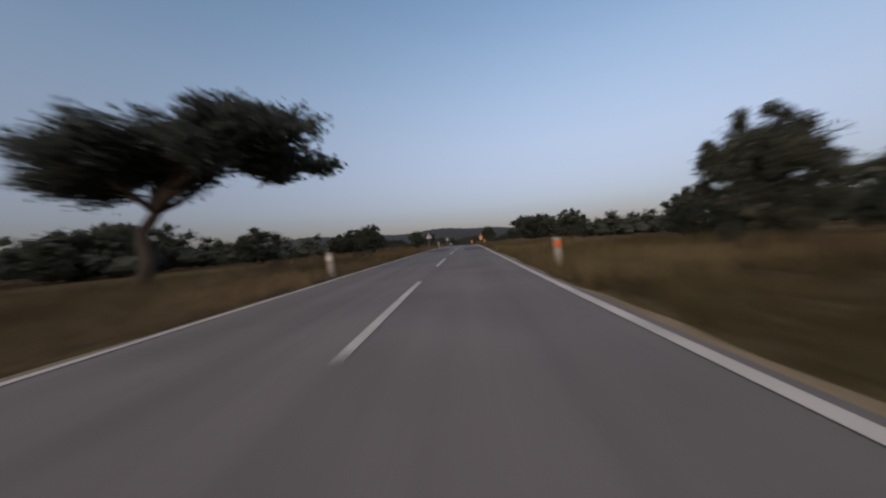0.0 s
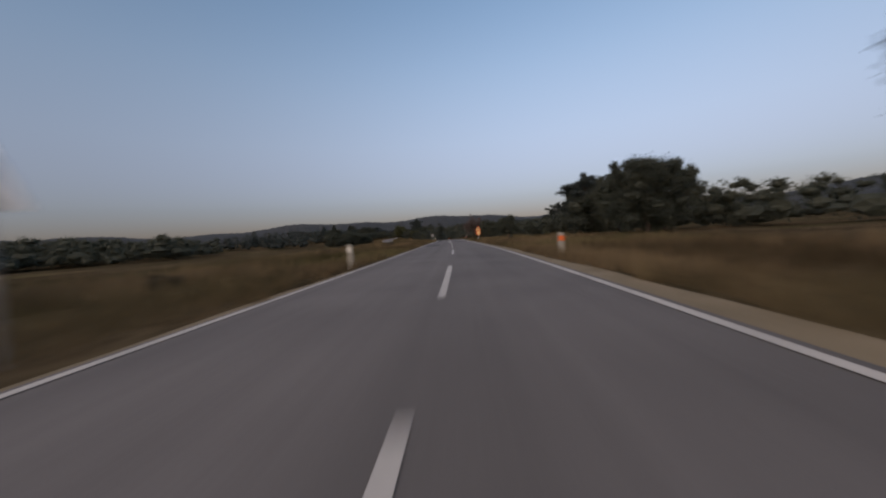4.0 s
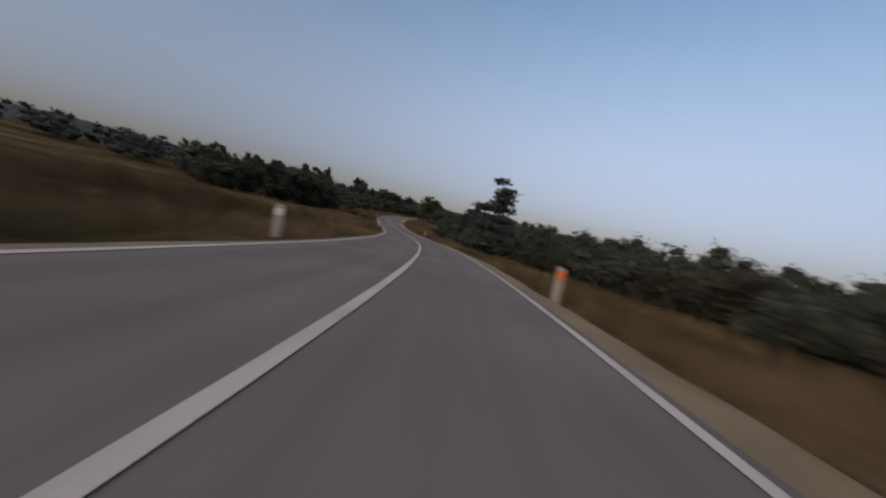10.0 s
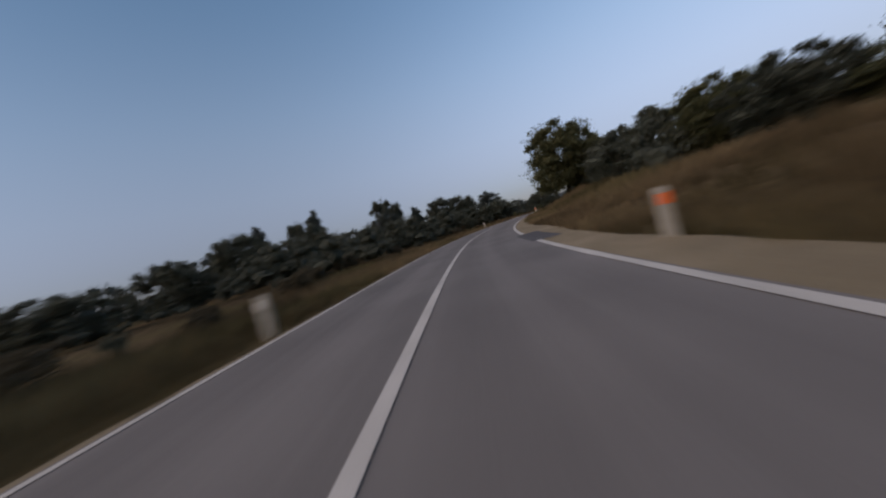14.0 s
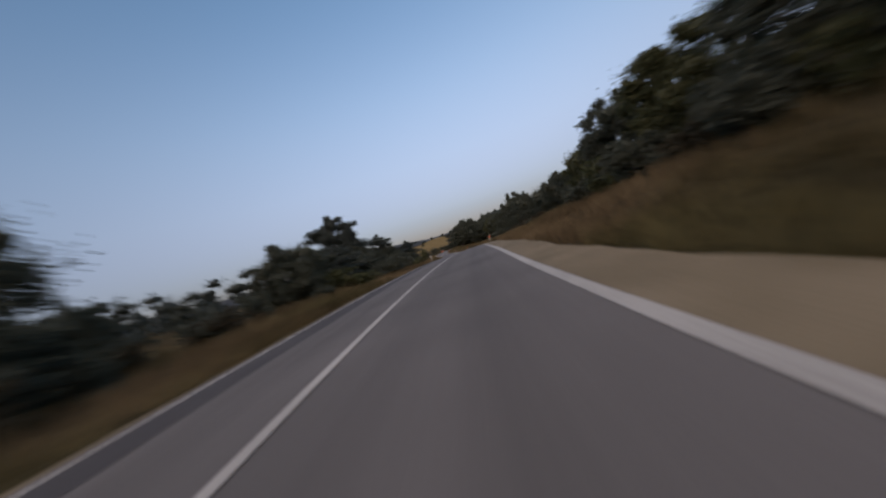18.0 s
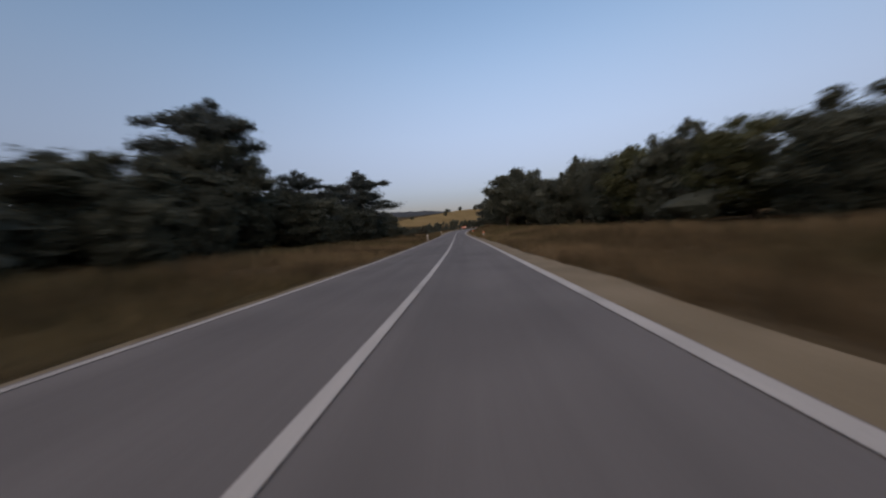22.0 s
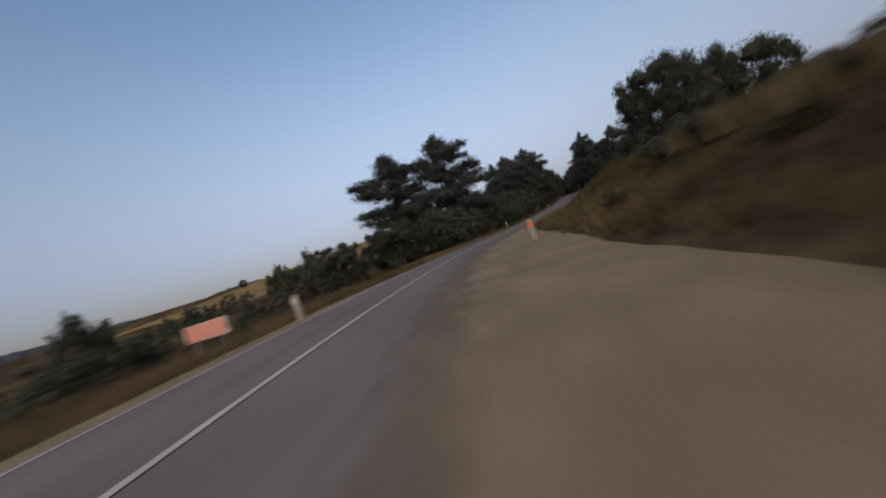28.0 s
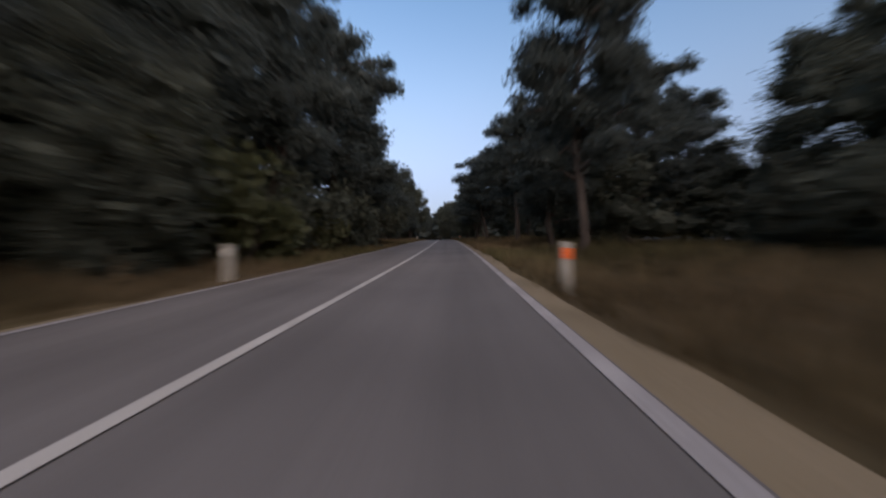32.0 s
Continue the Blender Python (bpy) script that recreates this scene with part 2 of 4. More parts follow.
for leaf in (M_PINE, M_OAK, M_LIGHTLEAF, M_SCRUB):
    add_translucency(leaf, 0.4)
M_TWIG = material("bare_twigs", [(0.3, (0.060, 0.046, 0.040)), (0.7, (0.12, 0.095, 0.085))], 1.0, 8, 0.9, 0)
M_BARK = material("bark", [(0.3, (0.045, 0.035, 0.028)), (0.7, (0.11, 0.088, 0.07))], 1.2, 12, 0.95, 0.6)
M_CONCRETE = material("weathered_concrete", [(0.3, (0.22, 0.205, 0.165)), (0.55, (0.33, 0.31, 0.255)), (0.75, (0.42, 0.40, 0.34))], 2.0, 30, 0.9, 0.3, per_object=0.12)
M_ORANGE = material("orange_reflector", [(0.3, (0.85, 0.13, 0.03)), (0.7, (0.95, 0.22, 0.06))], 4, 60, 0.25, 0.1, spec=0.6)
M_WHITE_REF = material("white_reflector", [(0.3, (0.58, 0.56, 0.48)), (0.7, (0.68, 0.66, 0.58))], 4, 60, 0.25, 0.1, spec=0.6)
M_STEEL = material("galvanised_steel", [(0.3, (0.30, 0.31, 0.32)), (0.7, (0.42, 0.43, 0.44))], 3, 30, 0.45, 0.1, metal=0.8)
M_SIGN_BACK = material("sign_back", [(0.3, (0.38, 0.39, 0.38)), (0.7, (0.48, 0.48, 0.47))], 3, 30, 0.5, 0.05, metal=0.4)
# Sign red, shifted to orange: headlamp warmth is part of this colour.
M_SIGN_RED_LIT = material("headlit_sign_red", [(0.3, (0.62, 0.075, 0.03)), (0.7, (0.72, 0.11, 0.045))], 3, 30, 0.4, 0.0)
# Chevron red, lightened towards orange: a headlamp's return put into the colour.
M_HEADLIT_RED = material("headlit_orange_red", [(0.3, (0.78, 0.15, 0.05)), (0.7, (0.88, 0.22, 0.08))], 3, 30, 0.4, 0.0)
M_SIGN_WHITE = material("sign_white", [(0.3, (0.78, 0.76, 0.70)), (0.7, (0.86, 0.84, 0.78))], 3, 30, 0.4, 0.0)
# Sign yellow, paled by headlamp glare worked into the base colour.
M_SIGN_YELLOW_LIT = material("headlit_sign_yellow", [(0.3, (0.88, 0.56, 0.20)), (0.7, (0.94, 0.64, 0.28))], 3, 30, 0.4, 0.0)
M_BLACK = material("sign_black", [(0.3, (0.012, 0.012, 0.012)), (0.7, (0.022, 0.022, 0.022))], 3, 30, 0.5, 0.0)
# Forest green with the blue of distance haze put into the base colour.
M_FAR_HAZE = material("hazed_far_forest", [(0.3, (0.030, 0.036, 0.040)), (0.7, (0.055, 0.062, 0.062))], 0.02, 0.4, 0.95, 0.0)

M_DUST = material("road_dust", [(0.3, (0.130, 0.103, 0.063)), (0.5, (0.20, 0.160, 0.100)), (0.7, (0.28, 0.226, 0.150))], 0.8, 30, 0.95, 0.3)
dt = M_DUST.node_tree
dust_cover, dust_noise, dust_sum, dust_step = dt.nodes.new("ShaderNodeAttribute"), dt.nodes.new("ShaderNodeTexNoise"), dt.nodes.new("ShaderNodeMath"), dt.nodes.new("ShaderNodeMapRange")
dust_cover.attribute_name = "cover"
dust_noise.inputs["Scale"].default_value, dust_noise.inputs["Detail"].default_value = 1.5, 8.0
dust_coord = dt.nodes.new("ShaderNodeTexCoord")
dt.links.new(dust_coord.outputs["Object"], dust_noise.inputs["Vector"])
dust_sum.operation = "ADD"
dt.links.new(dust_cover.outputs["Fac"], dust_sum.inputs[0])
dt.links.new(dust_noise.outputs["Fac"], dust_sum.inputs[1])
dust_step.inputs["From Min"].default_value, dust_step.inputs["From Max"].default_value = 0.55, 1.35
dt.links.new(dust_sum.outputs[0], dust_step.inputs["Value"])
dt.links.new(dust_step.outputs["Result"], dt.nodes["Principled BSDF"].inputs["Alpha"])
M_STRAW = material("straw_stubble", [(0.3, (0.15, 0.108, 0.05)), (0.5, (0.21, 0.155, 0.075)), (0.7, (0.27, 0.205, 0.105))], 0.05, 2.5, 0.95, 0.3, spec=0.0)

# ---- mesh helpers ----
def mesh_of(name, verts, faces, mat, smooth=False):
    me = bpy.data.meshes.new(name)
    me.from_pydata([tuple(map(float, v)) for v in verts], [], [tuple(map(int, f)) for f in faces])
    me.materials.append(mat)
    if smooth:
        me.polygons.foreach_set("use_smooth", [True] * len(me.polygons))
    me.update()
    return me


def part(name, bm, mat, parent, label=""):
    """Links a bmesh or mesh as one mesh object under a thing or part."""
    if isinstance(bm, bmesh.types.BMesh):
        me = bpy.data.meshes.new(name)
        bm.to_mesh(me)
        bm.free()
        me.materials.append(mat)
    else:
        me = bm
    ob = new(name, me)
    ob.parent = parent
    return tagged(ob, label)


def smooth(x, a, b):
    f = np.clip((np.asarray(x, float) - a) / (b - a), 0, 1)
    return f * f * (3 - 2 * f)


def half_l(s):
    return np.interp(s, -20 + 40.0 * np.arange(len(HALF_L)), HALF_L)


def half_r(s):
    return np.interp(s, -20 + 40.0 * np.arange(len(HALF_R)), HALF_R)


# bank heights beside the road: distance along it and metres above (or below) its edge
BANK_RIGHT = ((-60, -0.2), (170, -0.2), (200, -0.7), (285, -0.8), (320, -0.1), (345, 0.9), (400, 1.3), (450, 1.0), (490, 0.1), (560, 0.0), (610, 0.3), (640, 0.9), (675, 1.5), (735, 1.9), (760, 0.5), (772, -0.3), (785, -0.2), (800, 0.1), (1200, 0.1))
BANK_LEFT = ((-60, -0.3), (190, -0.2), (220, 0.3), (280, 0.2), (330, -0.4), (430, -0.3), (470, 0.1), (600, 0.1), (680, -0.2), (720, -0.6), (750, 0.0), (1200, 0.1))


def bank(s, side):
    t = BANK_RIGHT if side > 0 else BANK_LEFT
    return np.interp(s, [a for a, b in t], [b for a, b in t])


# the land rises to the left farther on: near slope and far slope, metres
HILL_NEAR = ((-60, 0), (330, 0), (390, 2.0), (450, 1.5), (560, 2.5), (640, 0.8), (690, 0.0), (715, 0.3), (745, 1.2), (790, 1.0), (1200, 1.0))
HILL_FAR = ((-60, 0), (300, 0), (400, 4), (480, 5), (560, 7), (650, 2), (720, 0.5), (780, 4.5), (880, 12), (1200, 12))


def hill(s, u):
    a = np.interp(s, [p for p, q in HILL_NEAR], [q for p, q in HILL_NEAR]) * smooth(-np.asarray(u), 10, 34)
    return a + np.interp(s, [p for p, q in HILL_FAR], [q for p, q in HILL_FAR]) * smooth(-np.asarray(u), 34, 130) * (1 - smooth(-np.asarray(u), 260, 900))


def rolling(x, y):
    """Height of the open land: the road's height near by, evened out farther off."""
    x, y = np.atleast_1d(x), np.atleast_1d(y)
    out = np.zeros(x.shape)
    k = slice(0, len(S), 6)
    for i in range(0, len(x), 4000):
        d2 = (x[i:i + 4000, None] - RX[k]) ** 2 + (y[i:i + 4000, None] - RY[k]) ** 2
        near = np.sqrt(d2.min(1))
        w = np.exp(-d2 / (2 * (28 + 0.55 * near[:, None]) ** 2) + (d2.min(1) / (2 * (28 + 0.55 * near) ** 2))[:, None])
        out[i:i + 4000] = (w * RZ[k]).sum(1) / w.sum(1)
    return out


def wave(x, y):
    return 0.09 * np.sin(x * 0.9 + 1.3 * np.sin(y * 0.31)) * np.sin(y * 0.77 + 0.7 * np.sin(x * 0.23)) + 0.05 * np.sin(x * 2.3 + y * 1.9)


def land(s, u):
    """Ground places beside the road."""
    s, u = np.broadcast_arrays(np.asarray(s, float), np.asarray(u, float))
    edge = np.where(u > 0, half_r(s), half_l(s)) + 0.25
    v = np.abs(u) - edge
    p = on_road(s, u)
    b = np.where(u > 0, bank(s, 1), bank(s, -1))
    prof = -0.05 - 0.10 * smooth(v, 0.6, 1.8) + (b + 0.1) * smooth(v, 1.6, 7.5)
    far = smooth(v, 8, 45)
    flat = rolling(p[..., 0].ravel(), p[..., 1].ravel()).reshape(s.shape)
    z = (p[..., 2] + prof) * (1 - far) + (flat + b * 1.2 + 0.35 * b * smooth(v, 8, 40)) * far
    z = z + hill(s, u) + wave(p[..., 0], p[..., 1]) * smooth(v, 1.2, 5) - 0.12 * (v < 0)
    return np.stack([p[..., 0], p[..., 1], z], -1)


# ---- ground: one sheet, fine beside the road, coarse to the horizon ----
U_SIDE = np.array([3.2, 3.7, 4.1, 4.6, 5.2, 6.0, 7.0, 8.2, 9.6, 11.5, 14, 18, 24, 32, 44, 60])
US = np.concatenate([-U_SIDE[::-1], U_SIDE])
SS = np.arange(-56.0, 1190.0, 3.0)
gs, gu = np.meshgrid(SS, US, indexing="ij")
strip = land(gs, gu).reshape(-1, 3)
nu = len(US)
verts = [strip]
faces = [(i * nu + j, i * nu + j + 1, (i + 1) * nu + j + 1, (i + 1) * nu + j) for i in range(len(SS) - 1) for j in range(nu - 1)]
ax = np.concatenate([-np.geomspace(3200, 130, 14), np.linspace(-90, 1250, 44), 1250 + np.geomspace(60, 3000, 13)])
ay = np.concatenate([-np.geomspace(3000, 60, 13) + RY.min() - 60, np.linspace(RY.min() - 60, RY.max() + 60, 34), RY.max() + 60 + np.geomspace(60, 3000, 13)])
fx, fy = np.meshgrid(ax, ay, indexing="ij")
fz = rolling(fx.ravel(), fy.ravel())
d2 = (fx.ravel()[:, None] - RX[::3]) ** 2 + (fy.ravel()[:, None] - RY[::3]) ** 2
ni = d2.argmin(1) * 3
side = np.sin(PSI[ni]) * (fx.ravel() - RX[ni]) - np.cos(PSI[ni]) * (fy.ravel() - RY[ni])
fz = fz + hill(S[ni], side) + 0.9 * np.where(side > 0, bank(S[ni], 1), bank(S[ni], -1)) * (1 - smooth(np.abs(side), 100, 400))
near = np.sqrt(((fx.ravel()[:, None] - RX[::4]) ** 2 + (fy.ravel()[:, None] - RY[::4]) ** 2).min(1))
fz = fz - 0.5 - 1.6 * (1 - smooth(near, 30, 60)) + 6.0 * smooth(near, 250, 1500) * np.sin(fx.ravel() / 310) * np.cos(fy.ravel() / 270)
base = len(strip)
verts.append(np.stack([fx.ravel(), fy.ravel(), fz], -1))
ny = len(ay)
faces += [(base + i * ny + j, base + (i + 1) * ny + j, base + (i + 1) * ny + j + 1, base + i * ny + j + 1) for i in range(len(ax) - 1) for j in range(ny - 1)]
ground = tagged(new("ground", mesh_of("ground", np.concatenate(verts), faces, M_GROUND, True)), "dry golden grass fields and verges along the road", "ground", kind="structure")


# ---- road, shoulders, markings ----
def ribbon(name, s0, s1, left, right, up, mat, step=2.0, thick=0.0, cells=1):
    """A band that follows the road between two offsets (numbers or functions of s)."""
    ss = np.arange(s0, s1 + step * 0.5, step)
    if len(ss) < 2:
        ss = np.array([s0, s1])
    ss[-1] = s1
    lo = left(ss) if callable(left) else np.full(len(ss), float(left))
    hi = right(ss) if callable(right) else np.full(len(ss), float(right))
    cols = [on_road(ss, lo + (hi - lo) * j / cells, up) for j in range(cells + 1)]
    if thick:
        cols = [on_road(ss, lo - 0.12, up - thick)] + cols + [on_road(ss, hi + 0.12, up - thick)]
    v = np.stack(cols, 1)
    m = v.shape[1]
    f = [(i * m + j, (i + 1) * m + j, (i + 1) * m + j + 1, i * m + j + 1) for i in range(len(ss) - 1) for j in range(m - 1)]
    f = [t[::-1] for t in f]
    me = mesh_of(name, v.reshape(-1, 3), f, mat)
    across = np.linspace(0, 1, m)[None, :] * (hi - lo)[:, None] + lo[:, None]
    st = np.stack([np.repeat(ss[:, None], m, 1), across], -1).reshape(-1, 2)
    uv = me.uv_layers.new(name="along")
    uv.data.foreach_set("uv", st[[i for t in f for i in t]].ravel())
    return me


ASPHALT_R = ((-60, 0.2), (190, 0.2), (220, 0.23), (320, 0.23), (335, 0.18), (350, 0.12), (740, 0.12), (765, 0.5), (777, 0.45), (789, 0.12), (1200, 0.12))  # asphalt beyond the edge line
SHOULDER_R = ((-60, 0.0), (60, 0.1), (100, 0.5), (130, 0.35), (175, 0.4), (190, 0.6), (230, 0.65), (280, 0.5), (310, 0.6), (340, 1.0), (360, 1.5), (372, 0.9), (386, 0.6), (404, 0.7), (428, 1.0), (444, 1.15), (468, 1.05), (490, 0.95), (510, 0.8), (600, 0.7), (640, 0.75), (665, 0.8), (682, 1.05), (692, 1.8), (704, 2.6), (716, 2.4), (730, 0.8), (746, 0.15), (760, 0.15), (780, 0.1), (792, 0.35), (806, 0.4), (830, 0.3), (1200, 0.3))


def asphalt_r(s):
    return np.interp(s, [a for a, b in ASPHALT_R], [b for a, b in ASPHALT_R])


road = tagged(new("road", ribbon("road", -56, 1186, lambda s: -half_l(s) - 0.16, lambda s: half_r(s) + asphalt_r(s), 0.0, M_ASPHALT, thick=0.12, cells=4)),
              "worn grey-brown asphalt two-lane country road", "road", kind="structure")


def wobble(s, k, a):
    return a * (np.sin(s * 0.37 + k) + 0.6 * np.sin(s * 1.13 + 2 * k) + 0.4 * np.sin(s * 2.9 + 3 * k))


SHOULDER_L = ((-60, 0.12), (150, 0.2), (200, 0.25), (420, 0.15), (450, 0.5), (520, 0.15), (640, 0.4), (662, 1.4), (712, 1.3), (735, 0.2), (1200, 0.15))


def shoulder_r(s):
    return np.interp(s, [a for a, b in SHOULDER_R], [b for a, b in SHOULDER_R])


def shoulder_l(s):
    return np.interp(s, [a for a, b in SHOULDER_L], [b for a, b in SHOULDER_L])


tagged(new("shoulder_right", ribbon("shoulder_right", -56, 1186, lambda s: half_r(s) + asphalt_r(s) - 0.06, lambda s: half_r(s) + asphalt_r(s) + 0.08 + shoulder_r(s) + wobble(s, 1.0, 0.09), -0.012, M_GRAVEL, 1.0, 0.12, 3)),
       "dusty beige gravel shoulder beside the asphalt", "shoulder", kind="structure")
tagged(new("shoulder_left", ribbon("shoulder_left", -56, 1186, lambda s: -half_l(s) - 0.22 - shoulder_l(s) + wobble(s, 4.0, 0.06), lambda s: -half_l(s) - 0.1, -0.035, M_GRAVEL, 1.0, 0.12, 2)),
       "narrow dusty gravel shoulder beside the asphalt", "shoulder", kind="structure")

# dust and gravel carried onto the inside of the bend, thinning out towards the lane
spill = ribbon("dust_spill", 692, 746, lambda s: half_r(s) + 0.1 - 2.1 * np.sin(np.clip((s - 692) / 54, 0, 1) * math.pi) ** 0.7, lambda s: half_r(s) + asphalt_r(s) + 0.35, 0.012, M_DUST, 1.0, 0.0, 8)
for k, p in enumerate(spill.vertices):
    p.co.z -= (0, 0, 0, 0, 0, 0, 0, 0.004, 0.035)[k % 9]
cover = spill.attributes.new("cover", "FLOAT", "POINT")
cover.data.foreach_set("value", [(0, 0.17, 0.33, 0.5, 0.67, 0.83, 1, 1, 1)[k % 9] for k in range(len(spill.vertices))])
tagged(new("dust_spill", spill), "beige dust and gravel spread over the edge of the asphalt", "dust", kind="structure")

# dark repair patches: from, to along the road, left and right offset
PATCHES = ((34, 46, -3.35, -0.85), (33, 45, 0.92, 3.2), (60, 68, 1.5, 3.2), (74, 82, -3.3, -0.9), (133, 142, -3.3, -1.4), (154.7, 165.7, 0.8, 3.2), (166, 186, -3.3, -1.7), (436, 512, -3.5, -2.1), (351.6, 357.4, 3.1, 4.2))
for a, b, l, r in PATCHES:
    ob = new("asphalt_patch", ribbon("asphalt_patch", a, b, lambda s, l=l, r=r: l + wobble(s, l, 0.03), lambda s, l=l, r=r: r + wobble(s, r + 5, 0.04), 0.005, M_PATCH, 1.0))
    tagged(ob, "darker newer asphalt repair patch on the road", "road patch", "asphalt patches", "structure")


def line(name, s0, s1, off, width, mat, label, up=0.010):
    ob = new(name, ribbon(name, s0, s1, lambda s: off(s) - width / 2 + wobble(s, 2.0, 0.006), lambda s: off(s) + width / 2 + wobble(s, 7.0, 0.006), up, mat))
    return tagged(ob, label, "road marking", kind="structure")


for a, b in ((-56, 477.5), (499, 505.5), (513, 735)):
    line("edge_line_left", a, b, lambda s: -half_l(s), 0.13, M_PAINT, "white painted edge line on the asphalt")
line("edge_line_left", 735, 1186, lambda s: -half_l(s), 0.11, M_PAINT_OLD, "faded white edge line on the asphalt")
line("edge_line_right", -56, 345, lambda s: half_r(s), 0.15, M_PAINT, "white painted edge line on the asphalt")
for a, b in ((345, 351.7), (357.3, 680)):
    line("edge_line_right", a, b, lambda s: half_r(s), 0.19, M_PAINT, "wide white painted edge line on the asphalt")
line("edge_line_right", 680, 702, lambda s: half_r(s), 0.16, M_PAINT_OLD, "dusty faded white edge line on the asphalt")
line("edge_line_right", 758, 1186, lambda s: half_r(s), 0.16, M_PAINT_OLD, "dusty faded white edge line on the asphalt")
for k in range(-4, 13):
    d0 = 2.8 + 11.5 * k if k < 6 else 60.3 + 10.9 * (k - 5) - 1.7 * (k < 11) - 0.9 * (k == 12) + 1.5 * (k == 10) - 0.8 * (k == 9)
    line("centre_dash", d0 + 0.6, d0 + 6.6, lambda s: 0 * s, 0.14, M_PAINT, "white dashed centre line on the asphalt")["group"] = "centre dashes"
line("centre_line", 153.2, 160.2, lambda s: 0 * s - 0.19, 0.12, M_PAINT_OLD, "worn second stripe beside the solid centre line")
for a, b in ((149.6, 153.0), (161.2, 165.5), (173.0, 179.3), (186.6, 195.2)):
    line("centre_line", a, b, lambda s: 0 * s - 0.17, 0.14, M_PAINT, "short second stripe beside the solid centre line")
line("centre_line", 149, 204, lambda s: 0 * s + 0.09, 0.15, M_PAINT, "solid white centre line on the asphalt", 0.014)
line("centre_line", 200.4, 1186, lambda s: -0.14 * (1 - smooth(s, 206, 245)), 0.15, M_PAINT, "solid white centre line on the asphalt", 0.014)

# ---- plants ----
rng = np.random.default_rng(7)


def tube(pts, radii, sides=7):
    """Vertices and faces of a bent tapered tube."""
    pts = np.asarray(pts, float)
    v, f = [], []
    for i, p in enumerate(pts):
        d = pts[min(i + 1, len(pts) - 1)] - pts[max(i - 1, 0)]
        d = d / (np.linalg.norm(d) + 1e-9)
        a = np.cross(d, (0.31, 0.95, 0.05))
        a /= np.linalg.norm(a) + 1e-9
        b = np.cross(d, a)
        for k in range(sides):
            t = 2 * math.pi * k / sides
            v.append(p + radii[i] * (math.cos(t) * a + math.sin(t) * b))
    for i in range(len(pts) - 1):
        for k in range(sides):
            f.append((i * sides + k, i * sides + (k + 1) % sides, (i + 1) * sides + (k + 1) % sides, (i + 1) * sides + k))
    f.append(tuple(range(sides))[::-1])
    return np.array(v), f


def merged(parts_):
    v, f, n = [], [], 0
    for a, b in parts_:
        v.append(np.asarray(a))
        f += [tuple(i + n for i in t) for t in b]
        n += len(a)
    return np.concatenate(v), f


ICO = bmesh.new()
bmesh.ops.create_icosphere(ICO, subdivisions=2, radius=1.0)
ICO_V = np.array([v.co[:] for v in ICO.verts])
ICO_F = [tuple(v.index for v in f.verts) for f in ICO.faces]
ICO.free()


def blob(c, r):
    """A lumpy core that closes a clump of leaves."""
    k = 0.72 + 0.22 * np.sin(ICO_V @ rng.normal(0, 3.0, 3) + rng.uniform(0, 6)) + rng.uniform(-0.1, 0.1, len(ICO_V))
    return np.asarray(c) + ICO_V * np.asarray(r) * k[:, None] * 0.64, ICO_F


def leaves(c, r, n, size, flat=0.5, up=0.0):
    """n small leaves (bent quads) in sprays at the ends of twigs, all round an ellipsoid."""
    r = np.asarray(r)
    m = max(n // 13, 6)
    way = rng.normal(0, 1, (m, 3))
    way /= np.linalg.norm(way, axis=1)[:, None]
    tip = np.asarray(c) + way * r * rng.uniform(0.55, 1.08, m)[:, None]
    k = rng.integers(m, size=n)
    d = way[k]
    p = tip[k] + rng.normal(0, 1, (n, 3)) * r * 0.19 + d * rng.uniform(-0.22, 0.18, n)[:, None] * r
    a = d * (1 - flat) + rng.normal(0, 0.6, (n, 3)) + np.array((0, 0, up))
    a /= np.linalg.norm(a, axis=1)[:, None]
    b = np.cross(a, rng.normal(0, 1, (n, 3)))
    b /= np.linalg.norm(b, axis=1)[:, None] + 1e-9
    sz = size * rng.uniform(0.6, 1.4, n)[:, None]
    q = np.stack([p - b * sz * 0.16, p + a * sz * 0.5 + b * sz * 0.34, p + a * sz, p + a * sz * 0.45 - b * sz * 0.36], 1).reshape(-1, 3)
    return q, [(4 * i, 4 * i + 1, 4 * i + 2, 4 * i + 3) for i in range(n)]


def crown_mesh(name, clumps, per, size, mat, up=0.0, cores=True):
    bits = []
    for c, r in clumps:
        if cores:
            bits.append(blob(c, np.asarray(r)))
        bits.append(leaves(c, r, per, size, 0.5, up))
    v, f = merged(bits)
    return mesh_of(name, v, f, mat)


def wood_mesh(name, limbs, mat):
    v, f = merged([tube(p, r) for p, r in limbs])
    return mesh_of(name, v, f, mat, True)


def limb(a, b, r0, r1, n=5, sag=0.1):
    a, b = np.asarray(a, float), np.asarray(b, float)
    L = np.linalg.norm(b - a)
    pts = [a + (b - a) * k / n + rng.normal(0, 0.035 * L, 3) * (0 < k) + np.array((0, 0, sag * L * math.sin(math.pi * k / n))) for k in range(n + 1)]
    return pts, [r0 + (r1 - r0) * k / n for k in range(n + 1)]


GROWN = [1.0]  # how much larger than the plain pattern the next tree is built


